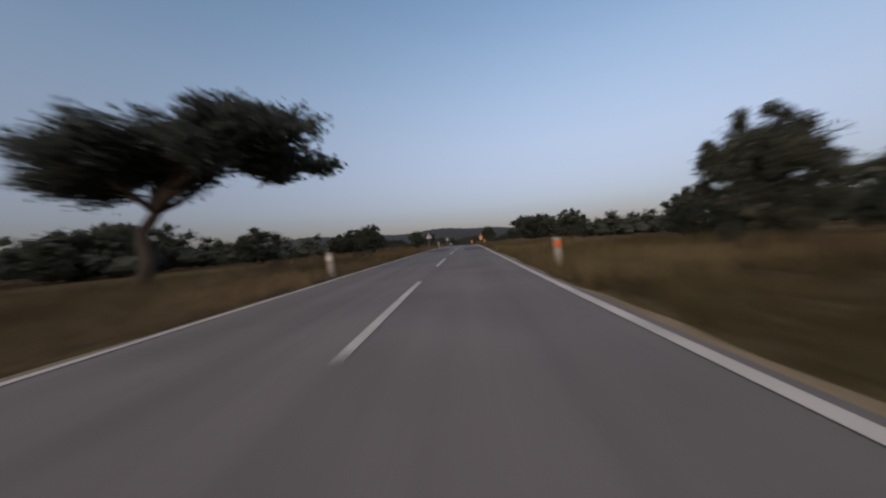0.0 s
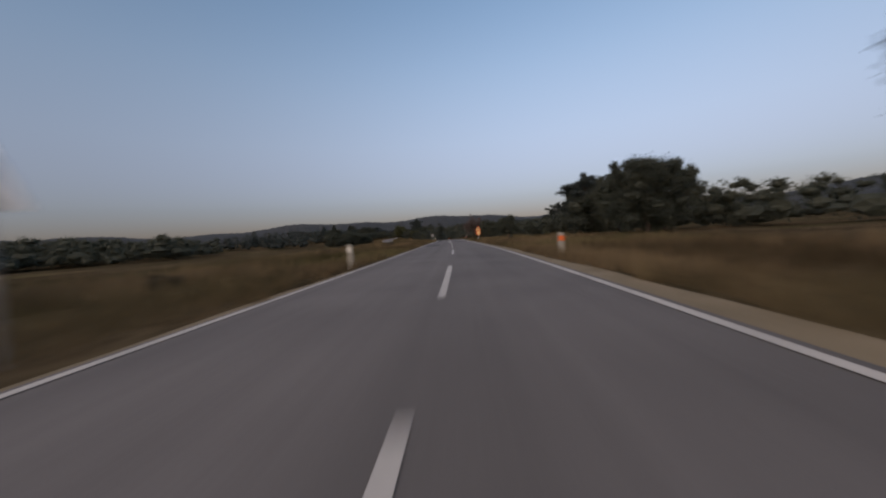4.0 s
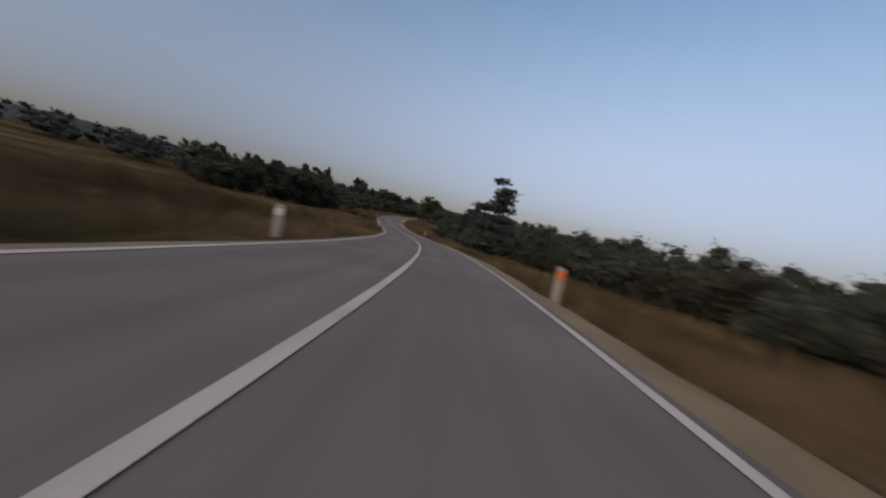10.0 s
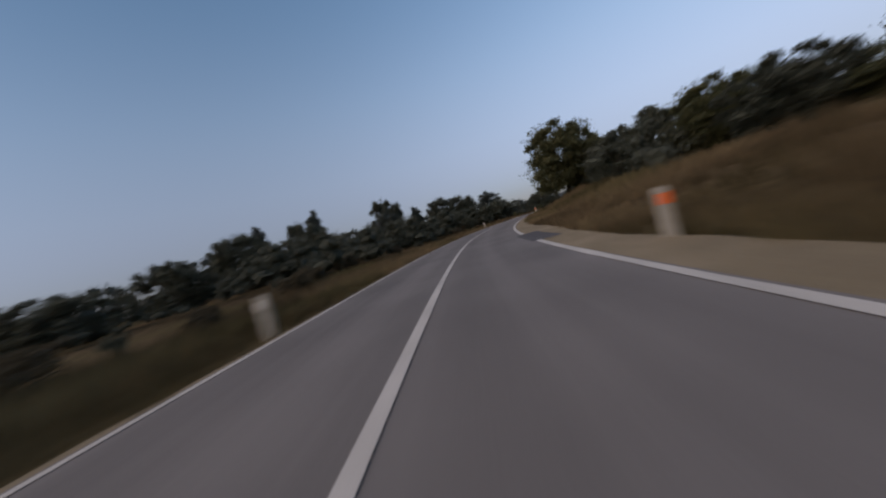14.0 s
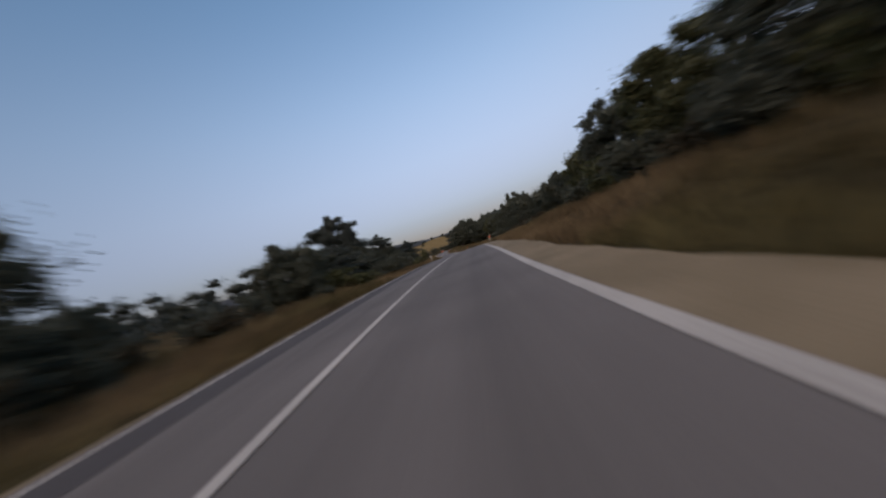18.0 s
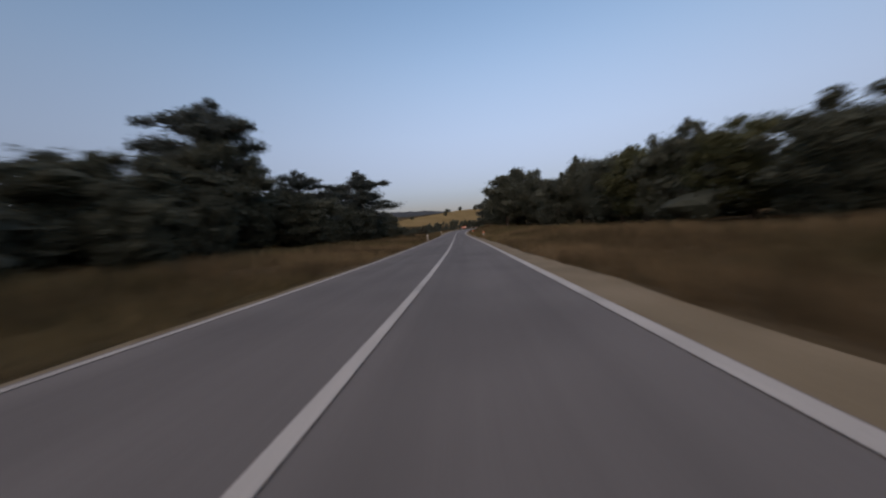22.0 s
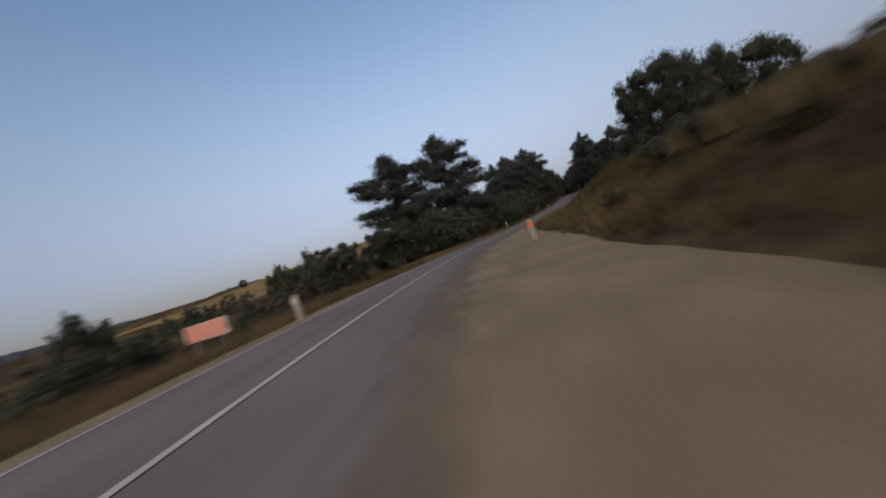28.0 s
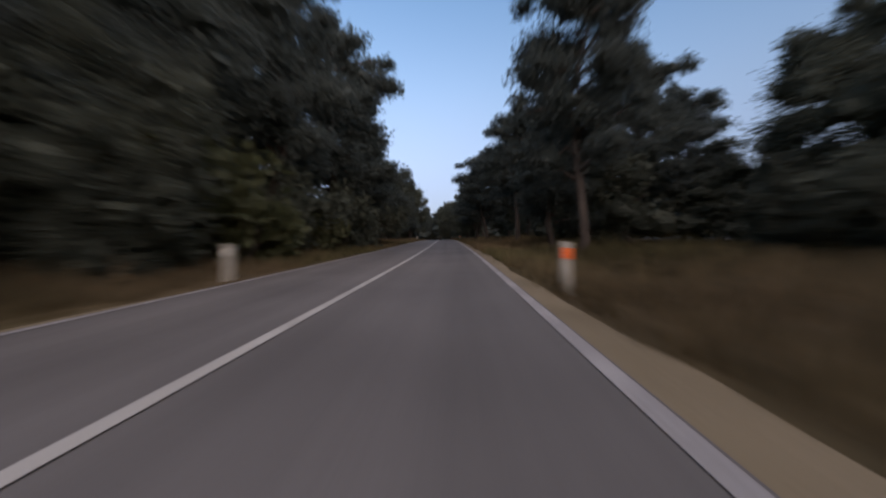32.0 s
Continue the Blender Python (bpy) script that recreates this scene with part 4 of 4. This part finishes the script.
board = part("board", plate("board", round_corners([(-1.3, 0.72), (1.3, 0.72), (1.3, 1.34), (-1.3, 1.34)], 0.05), 0.03, M_SIGN_WHITE, -0.06), None, e, "white reflective board")
for k in range(4):
    y = 1.27 - 0.635 * k
    part("chevron", plate("chevron", [(y, 0.74), (y - 0.2, 1.03), (y, 1.32), (y - 0.42, 1.32), (y - 0.62, 1.03), (y - 0.42, 0.74)], 0.004, M_HEADLIT_RED, -0.066), None, board, "red arrow stripe")
for y in (-0.9, 0.9):
    v, f = tube([(0, y, -0.4), (0, y, 1.3)], [0.035, 0.035], 10)
    part("pole", mesh_of("pole", v, f, M_STEEL), None, e, "galvanised steel pole")
stand(e, 711.8, -7.6, -14, 0.05, 0, True)

# low concrete edge of a culvert in the verge
e = tagged(new("culvert_headwall"), "low pale weathered concrete culvert edge in the verge grass", "culvert")
v, f = [], []
for k in range(9):
    sx, c = -1.6 + 0.4 * k, 0.02 * math.sin(k * 2.1)
    v += [(sx, -0.16, -0.4), (sx, -0.16, 0.02 + c), (sx, -0.12, 0.05 + c), (sx, 0.12, 0.05 + c), (sx, 0.16, 0.02 + c), (sx, 0.16, -0.4)]
f = [(6 * i + j, 6 * i + j + 1, 6 * i + j + 7, 6 * i + j + 6) for i in range(8) for j in range(5)] + [tuple(range(6))[::-1], tuple(range(48, 54))]
part("wall", mesh_of("wall", v, f, M_CONCRETE), None, e)
stand(e, 776.2, 7.4, 0, 0, 0, True)

# stubble field on the slope beyond the last bend
fs, fu = np.meshgrid(np.linspace(752, 885, 34), np.linspace(-150, -52, 26), indexing="ij")
fp = land(fs, fu + 6 * np.sin(fs * 0.06)) + np.array((0, 0, 0.22))
edge = (fs < 753) | (fs > 884) | (fu < -149) | (fu > -53)
fp[edge, 2] -= 2.5
tagged(new("stubble_field", mesh_of("stubble_field", fp.reshape(-1, 3), [(i * 26 + j, i * 26 + j + 1, (i + 1) * 26 + j + 1, (i + 1) * 26 + j) for i in range(33) for j in range(25)], M_STRAW, True)),
       "golden straw stubble field on the slope beyond the bend", "field", kind="structure")

# ---- planting: single trees first, then belts ----
# kind, along the road, right of it, top above the road, width
SINGLES = (
    # open fields
    ("umbrella", 17, -16, 8.7, 12.6, -90), ("oak2", 18, 15.9, 6.6, 5.8), ("oak2", 18.8, 16.6, 6.0, 5.4), ("oak2", 22, 27.0, 5.2, 6.0), ("oak2", 52, -31, 5.4, 7), ("oak2", 44, -46, 6.0, 9), ("oak2", 36, -44, 5.6, 9), ("oak2", 86, -26, 6.0, 11.5), ("oak2", 92, -33, 5.0, 7), ("oak2", 83, -29, 4.8, 9), ("oak2", 89, -22.5, 3.8, 6), ("bush", 66, -17, 2.6, 4.5),
    ("oak", 99, 7.4, 5.0, 4.4), ("oak2", 46, 30, 5.8, 7.5), ("oak2", 62, 38, 4.8, 7), ("oak2", 102, 31, 8.6, 9), ("oak2", 109, 34, 7.4, 9), ("oak", 35, -8.6, 3.4, 2.9), ("oak", 52.5, -6.4, 3.0, 2.6), ("oak", 40, -42, 6.5, 7),
    # wood beside the second sign
    ("pine2", 168, 36, 12.6, 13), ("pine2", 176, 31, 13.6, 12), ("oak2", 162, 33, 11.5, 11), ("oak2", 184, 36, 13.2, 12), ("oak", 192, 38, 14.0, 12), ("oak2", 170, 30, 8.6, 10), ("bush3", 168, 21, 3.4, 5),
    ("oak2", 200, 41, 5.0, 9), ("pine2", 180, 27, 7.6, 7), ("oak2", 190, 29, 6.4, 9), ("oak2", 158, 38, 12.5, 11), ("bush", 150, 17, 3.6, 6), ("oak2", 146, 28, 11.0, 11), ("oak2", 203, 31, 4.2, 7),
    ("oak", 145, 8.2, 3.6, 3.4), ("oak", 175, 8.8, 4.4, 5.0), ("bush", 196, 16, 3.2, 4),
    # first left-hand bend
    ("oak2", 214, 20, 3.9, 6.5), ("oak2", 219, 24, 4.2, 6.5), ("oak2", 206, 26, 4.0, 7), ("oak2", 226, 19, 3.6, 5.5), ("bush", 232, 16, 3.2, 5), ("bare", 221, 10.4, 8.8, 9.6), ("cone", 278, 9.7, 9.8, 8.6), ("bush", 284, 8.4, 2.2, 3.4), ("bush", 290, 10.5, 3.2, 4.5),
    ("pine3", 303, 12.5, 6.6, 4.6), ("oak2", 300, 15, 4.4, 7), ("oak2", 308, 14.5, 4.6, 6.5), ("oak2", 316, 16, 4.6, 7.5), ("oak2", 324, 16.5, 3.6, 5), ("oak3", 325, 22, 5.0, 7.5), ("oak2", 320, 25, 4.6, 7.5), ("oak3", 332, 20.5, 4.7, 7), ("bush", 312, 10.2, 2.4, 3.6),
    ("oak2", 334, -22.5, 10.4, 13), ("oak2", 337, -17.5, 5.6, 7), ("oak2", 328, -28, 9.4, 12), ("oak2", 338, -26, 8.6, 10), ("oak2", 341, -29, 9.0, 10), ("bush", 324, -6.9, 1.7, 2.4), ("oak2", 318, -36, 6.4, 10), ("oak2", 322, -41, 9.6, 11), ("oak2", 323, -33, 9.2, 9), ("oak2", 352, -34, 7.0, 10), ("bush2", 337, -10, 1.4, 2.6),
    ("oak2", 363, -36, 6.0, 9), ("pine", 401, -48, 16.5, 8), ("pine2", 409, -34, 11.0, 8), ("oak2", 412, -38, 15.0, 9), ("pine", 393, -52, 15.0, 7), ("oak2", 385, -44, 12.0, 10), ("pine3", 420, -36, 11.6, 6), ("oak2", 428, -35, 13.0, 9), ("oak2", 396, -44, 13.0, 9), ("oak2", 436, -34, 12.6, 10), ("pine2", 451, -35, 12.8, 9), ("oak2", 374, -40, 8.0, 10),
    # right-hand bend with the bank
    ("oak3", 393, 10.4, 12.0, 11.0), ("oak3", 399, 14.5, 8.8, 7.5), ("oak2", 388, 17, 7.6, 8), ("oak2", 380, 20, 7.6, 9), ("oak3", 372, 22, 7.4, 8), ("oak2", 364, 22, 6.2, 8), ("oak3", 357, 25, 4.4, 9), ("oak2", 350, 26, 3.8, 8), ("oak2", 406, 13, 7.8, 8),
    ("oak2", 376, 14.5, 5.0, 6), ("oak2", 440, 15, 7.8, 8), ("poplar", 447, 14.5, 8.8, 7), ("oak2", 454, 16, 9.2, 8), ("oak2", 433, 16, 7.8, 9), ("oak2", 425, 15, 7.4, 8), ("oak2", 416, 14, 7.8, 8), ("oak3", 462, 15.5, 8.2, 7), ("oak2", 470, 15.5, 8.2, 7), ("oak3", 480, 17, 7.2, 7), ("oak2", 487, 18, 6.8, 7), ("oak", 493, 17, 6.6, 7), ("oak2", 500, 17.5, 7.0, 8),
    ("oak2", 450, -13.4, 7.4, 9.0), ("bush", 453, -11.6, 3.4, 5), ("bush", 449, -9.5, 2.0, 4), ("oak2", 474, -15, 6.6, 7), ("oak2", 482, -17, 6.2, 7.5), ("pine2", 490, -17, 6.8, 8), ("oak2", 497, -15, 4.6, 8), ("bush", 489, -9, 2.6, 4), ("bush3", 512, -7.6, 3.0, 3.2), ("oak2", 505, -19, 6.4, 9),
    # straight between the woods
    ("oak2", 506, 13, 3.8, 5), ("oak2", 512, 15.2, 7.6, 5.6), ("oak2", 518.5, 15, 9.0, 7.6), ("oak", 529, 21, 6.4, 7), ("oak2", 537, 22, 5.8, 8), ("oak2", 533, 25, 6.2, 9), ("oak2", 560, 24, 10.6, 14.5), ("oak2", 556, 23, 7.6, 10), ("bush", 552, 16, 3.4, 5),
    ("pine2", 556, -36, 25.4, 19.6, 200), ("pine", 549, -29, 19.5, 11), ("oak2", 540, -27, 11.5, 12), ("oak2", 566, -30, 12.5, 13), ("pine2", 593, -27.4, 18.8, 13), ("pine2", 605, -22, 12.0, 10), ("oak2", 600, -23, 8.6, 10), ("oak2", 590, -25, 12.2, 12), ("pine2", 619, -17.4, 13.8, 12.5), ("oak2", 583, -24, 9.5, 12), ("oak2", 573, -21, 7.8, 10), ("oak2", 598, -17.5, 7.6, 9), ("oak2", 611, -16.5, 6.6, 8), ("bush", 527, -11, 2.6, 4.5), ("oak2", 628, -20, 7.4, 9), ("bush", 634, -14, 3.8, 5),
    ("pine2", 654, -34, 15.6, 15), ("oak2", 646, -28, 9.0, 10), ("oak", 662, -21, 7.6, 6), ("oak", 699, -39, 11.2, 9), ("oak2", 664, -29, 6.4, 7), ("oak2", 676, -30, 6.2, 8),
    ("oak2", 577, 25, 8.2, 10), ("oak3", 584, 25, 9.2, 9), ("oak2", 591, 24, 10.6, 9), ("oak3", 598, 24, 10.2, 10), ("oak2", 605, 24.5, 10.8, 10), ("oak2", 612, 26, 12.0, 10), ("oak2", 620, 26, 12.0, 10), ("oak", 628, 27, 14.8, 11), ("oak2", 622, 20, 10.0, 9),
    ("poplar", 640, 12.8, 14.0, 11), ("poplar", 645, 16, 15.6, 12.5), ("oak2", 651, 19, 16.6, 14), ("oak2", 654, 12.5, 11.0, 9), ("oak2", 648, 26, 12.6, 12), ("oak2", 640, 22, 9.0, 10), ("oak2", 657, 24, 13.5, 11), ("bush", 664, 13, 4.4, 5),
    # last bend and the pine wood
    ("oak2", 766, 21.5, 18.0, 12), ("oak2", 772, 27.5, 18.2, 12), ("oak2", 771, 34, 15.6, 12), ("oak", 779, 17, 8.4, 6.4), ("oak2", 796, 18.8, 10.6, 8), ("oak2", 764, -10.6, 7.8, 6.5), ("oak2", 767.5, -10.2, 8.6, 6.5), ("bush", 731, -18.4, 5.0, 3), ("bush", 717, -24.5, 4.4, 3.4), ("bush", 739, -33, 5.6, 5), ("oak", 705, -44, 8.6, 9), ("oak", 700, -20, 3.2, 4.2), ("oak2", 690, -26, 3.4, 6),
    ("pine2", 757, -10.8, 18.9, 12.2), ("pine2", 746, -15, 15.8, 13), ("oak2", 761, -10.5, 5.6, 7), ("oak2", 736, -11, 5.2, 7), ("oak2", 729, -13, 4.2, 6),
    ("pine2", 819, -8.6, 20.0, 8.5), ("pine2", 829, -8.6, 22.0, 12), ("pine2", 827, -15.5, 21.8, 12), ("pine2", 814, -11.5, 18.5, 12), ("pine2", 806, -14, 15.8, 12), ("pine", 838, -9, 20, 11), ("pine", 848, -10, 19, 10), ("pine2", 820, -19, 20, 12), ("oak2", 809, -9, 8.5, 7), ("pine2", 797, -17, 11.5, 10), ("pine", 790, -13, 9.0, 7),
    ("pine2", 817, 8.8, 18.5, 7.5), ("pine", 824, 9.6, 15.0, 6), ("pine2", 830, 19, 18.5, 10), ("oak2", 819, 27.5, 14.8, 13), ("oak2", 809, 21, 11.8, 10), ("pine2", 840, 10, 18, 9), ("oak2", 826, 13, 9.5, 8), ("pine2", 850, 14, 18, 11), ("oak2", 803, 33, 11.5, 9), ("pine2", 836, 27, 18, 11), ("oak2", 797, 15.5, 5.5, 8), ("oak2", 788, 19, 3.6, 9),
)
for row in SINGLES:
    plant_to(*row[:5], *(row[5:6] or (None,)))
BELTS = (
    (212, 238, 9.6, 13, 8, ("bush", "bush2", "bush3"), 1.6, 2.6, "roadside scrub", 1.2),
    (232, 300, 12.5, 17, 14, ("oak2", "bush", "bush2"), 2.6, 4.2, "roadside scrub", 1.2),
    (236, 340, 18, 30, 24, ("oak2", "oak2", "bush"), 3.2, 4.8, "roadside scrub", 1.1),
    (345, 420, -26, -14, 16, ("bush", "bush2", "bush2"), 1.1, 2.2, "scrub below the road", 1.2),
    (415, 470, -30, -18, 10, ("oak2", "bush"), 4.0, 6.5, "trees below the road"),
    (432, 530, -15, -8.5, 16, ("bush", "bush2", "bush3"), 1.2, 2.6, "roadside scrub", 1.2),
    (443, 470, 10.5, 14, 12, ("bush", "bush2", "bush3"), 1.6, 2.8, "dark scrub on the bank", 1.3),
    (474, 524, 10, 14.5, 18, ("bush", "bush2", "bush2"), 0.9, 1.8, "low scrub in front of the trees", 1.4),
    (480, 545, 20, 28, 12, ("oak2", "oak2"), 6.0, 8.4, "roadside wood"),
    (520, 640, -24, -15, 16, ("oak2", "bush", "bush2"), 3.5, 6.5, "roadside wood", 1.2),
    (640, 735, -20, -9, 16, ("bush2", "bush", "bush2"), 1.0, 2.2, "scrub on the slope", 1.3),
    (662, 738, 6.9, 12.5, 30, ("bush2", "bush2", "bush3"), 0.35, 0.9, "low scrub on the bank", 1.4),
    (668, 724, 9.5, 17, 24, ("bush", "bush2", "bush"), 0.8, 1.5, "dark scrub on the bank", 1.4),
    (655, 760, 11, 24, 30, ("bush2", "bush2", "bush"), 0.8, 1.8, "scrub on the bank", 1.3),
    (738, 838, -9.2, -6.6, 36, ("bush", "bush3", "bush", "oak2"), 3.2, 6.0, "roadside shrubs", 0.9),
    (740, 806, -14, -9.5, 20, ("oak2", "bush"), 4.6, 6.4, "roadside shrubs"),
    (778, 800, -13, -9, 10, ("oak2", "bush"), 6.2, 7.8, "roadside shrubs"),
    (764, 784, 12.5, 19, 20, ("bush", "bush2", "bush"), 1.8, 2.9, "roadside shrubs", 1.2),
    (778, 812, 12.5, 19, 34, ("bush", "bush", "oak2"), 2.4, 3.6, "roadside shrubs"),
    (855, 1010, -18, -7.5, 26, ("pine", "pine2", "oak2"), 13, 19, "roadside pine wood", 0.8),
    (855, 1010, 7.5, 18, 26, ("pine", "pine2", "oak2"), 13, 18, "roadside pine wood", 0.8),
    (10, 150, -14, -8, 8, ("bush2",), 0.6, 1.1, "scrub in the field", 1.3),
    (800, 890, -150, -110, 6, ("oak", "oak2"), 3.5, 6, "trees on the golden slope"),
)
woods("far_woods", "dark mixed woods beyond the dry fields", ((60, 345, -150, -95, 220, 6.5, 9.5), (170, 345, -175, -125, 150, 8, 11), (-40, 70, -90, -56, 70, 7, 10), (-20, 64, -75, -38, 60, 5.5, 8), (60, 150, 75, 120, 60, 7.5, 10), (-40, 70, 90, 130, 26, 7, 10), (110, 215, 42, 75, 70, 7, 9), (55, 105, -62, -34, 40, 4.5, 6.2)), M_OAK)
woods("hill_woods", "dark pine and oak woods on the rising ground", ((345, 378, -110, -58, 46, 6.0, 8.6), (378, 470, -110, -50, 115, 8, 11), (470, 640, -120, -42, 110, 6, 10), (640, 720, -150, -70, 34, 5, 8)), M_PINE)
woods("valley_woods", "dark oak woods behind the roadside scrub", ((225, 350, 36, 95, 120, 6.6, 9.4), (350, 480, 34, 80, 70, 5, 7.5), (480, 700, 34, 75, 110, 9, 13), (695, 800, 44, 90, 50, 7, 11)), M_OAK)
woods("end_woods", "dense dark pine wood closing the road's end", ((790, 850, -50, -20, 22, 10, 14, 2), (850, 1100, -60, -20, 88, 12, 18), (832, 870, 32, 60, 12, 10, 14, 2), (870, 1100, 32, 70, 78, 11, 16), (960, 1120, 8, 30, 50, 12, 17)), M_PINE)
woods("roadside_thicket", "dense dark scrub and young oaks along the road", ((320, 345, -42, -20, 22, 3, 5.5), (345, 378, -42, -26, 26, 1.8, 3.0), (378, 440, -44, -17, 115, 4.6, 6.6), (440, 470, -42, -15, 30, 2.5, 4.0), (200, 262, 16.5, 34, 135, 2.8, 4.2, 1), (262, 345, 16, 34, 120, 4.4, 6.3, 1), (366, 470, 14, 30, 95, 3, 5), (480, 640, 23, 40, 110, 4, 8), (520, 640, -40, -16, 120, 3, 6), (640, 700, -48, -26, 26, 2, 3.5), (668, 728, -32, -9.0, 150, 1.1, 2.3), (690, 772, 26, 46, 60, 2.6, 4.2), (728, 792, -60, -22, 80, 1.8, 3.4), (775, 860, -32, -10, 60, 4, 7), (802, 860, 14, 32, 60, 4, 8), (786, 806, 18, 32, 14, 2.2, 3.6)), M_OAK)


def belt(s0, s1, u0, u1, n, kinds, h0, h1, group, squat=1.0):
    """n plants scattered between two distances and two offsets."""
    place = np.random.default_rng(int(abs(s0 * 7 + u0 * 13 + n)))
    for k in range(n):
        s = s0 + (s1 - s0) * (k + place.uniform(0, 1)) / n
        kind = kinds[int(place.integers(len(kinds)))]
        h = place.uniform(h0, h1)
        h1_, w1_ = UNIT[kind]
        plant(kind, s, place.uniform(u0, u1), h, h / h1_ * w1_ * squat * place.uniform(0.85, 1.25), None, group)


for row in BELTS:
    belt(*row)
for kind in P:
    if kind not in FIRST:
        for o in (*P[kind].children_recursive, P[kind]):
            bpy.data.objects.remove(o)

# ---- grass of the verges and the field edges: one thing of past-counting blades ----
def grass_patch(n, lx, ly, h0, h1, seed):
    r = np.random.default_rng(seed)
    k = max(n // 9, 1)
    c = np.stack([r.uniform(-lx / 2, lx / 2, k), r.uniform(-ly / 2, ly / 2, k)], -1)
    p = c[r.integers(k, size=n)] + r.normal(0, 0.13, (n, 2))
    a, h, w = r.uniform(0, 2 * math.pi, n), r.uniform(h0, h1, n), r.uniform(0.012, 0.03, n)
    lean = r.normal(0, 0.22, (n, 2)) * h[:, None]
    q = np.zeros((n, 4, 3))
    q[:, 0, :2], q[:, 1, :2] = p - np.stack([np.cos(a), np.sin(a)], -1) * w[:, None], p + np.stack([np.cos(a), np.sin(a)], -1) * w[:, None]
    q[:, 0, 2] = q[:, 1, 2] = -0.12
    q[:, 2, :2] = q[:, 3, :2] = p + lean
    q[:, 2, :2] += np.stack([np.cos(a), np.sin(a)], -1) * w[:, None] * 0.3
    q[:, 2, 2] = q[:, 3, 2] = h
    return mesh_of("grass_patch", q.reshape(-1, 3), [(4 * i, 4 * i + 1, 4 * i + 2, 4 * i + 3) for i in range(n)], M_GRASS)


GRASS = [grass_patch(1500, 6.6, 3.0, 0.18, 0.55, 11), grass_patch(1500, 6.6, 3.0, 0.15, 0.45, 12), grass_patch(1300, 6.6, 5.0, 0.25, 0.7, 13), grass_patch(1300, 6.6, 5.0, 0.2, 0.6, 14), grass_patch(1000, 7.4, 6.4, 0.3, 0.85, 15), grass_patch(1000, 7.4, 6.4, 0.25, 0.75, 16)]
verge_grass = tagged(new("verge_grass"), "dry golden-brown grass along the verges", "grass", kind="stuff")


def lay(me, s, u, flip):
    a, b, c = land(s - 2.5, u).reshape(3), land(s + 2.5, u).reshape(3), land(s, u - 1.2).reshape(3)
    o = (a + b) / 2
    x = Vector(b - a).normalized()
    y = Vector(c - o).normalized()
    z = x.cross(y).normalized()
    y = z.cross(x)
    if flip:
        x, y = -x, -y
    ob = new("grass_patch", me)
    ob.parent = verge_grass
    ob.matrix_basis = Matrix(((x.x, y.x, z.x, o[0]), (x.y, y.y, z.y, o[1]), (x.z, y.z, z.z, o[2]), (0, 0, 0, 1)))


for i, s in enumerate(np.arange(-8, 905, 6.0)):
    for side in (1, -1):
        e0 = float(half_r(s) + asphalt_r(s) - 0.2 + shoulder_r(s) if side > 0 else half_l(s) + shoulder_l(s) - 0.1) + 0.5
        lay(GRASS[(i + side) % 2], s, side * (e0 + 1.4), i % 2)
        lay(GRASS[2 + (i * 3 + side) % 2], s + 2, side * (e0 + 4.9), (i // 2) % 2)
        lay(GRASS[4 + (i + 3 * side) % 2], s + 1, side * (e0 + 9.6), (i // 3) % 2)
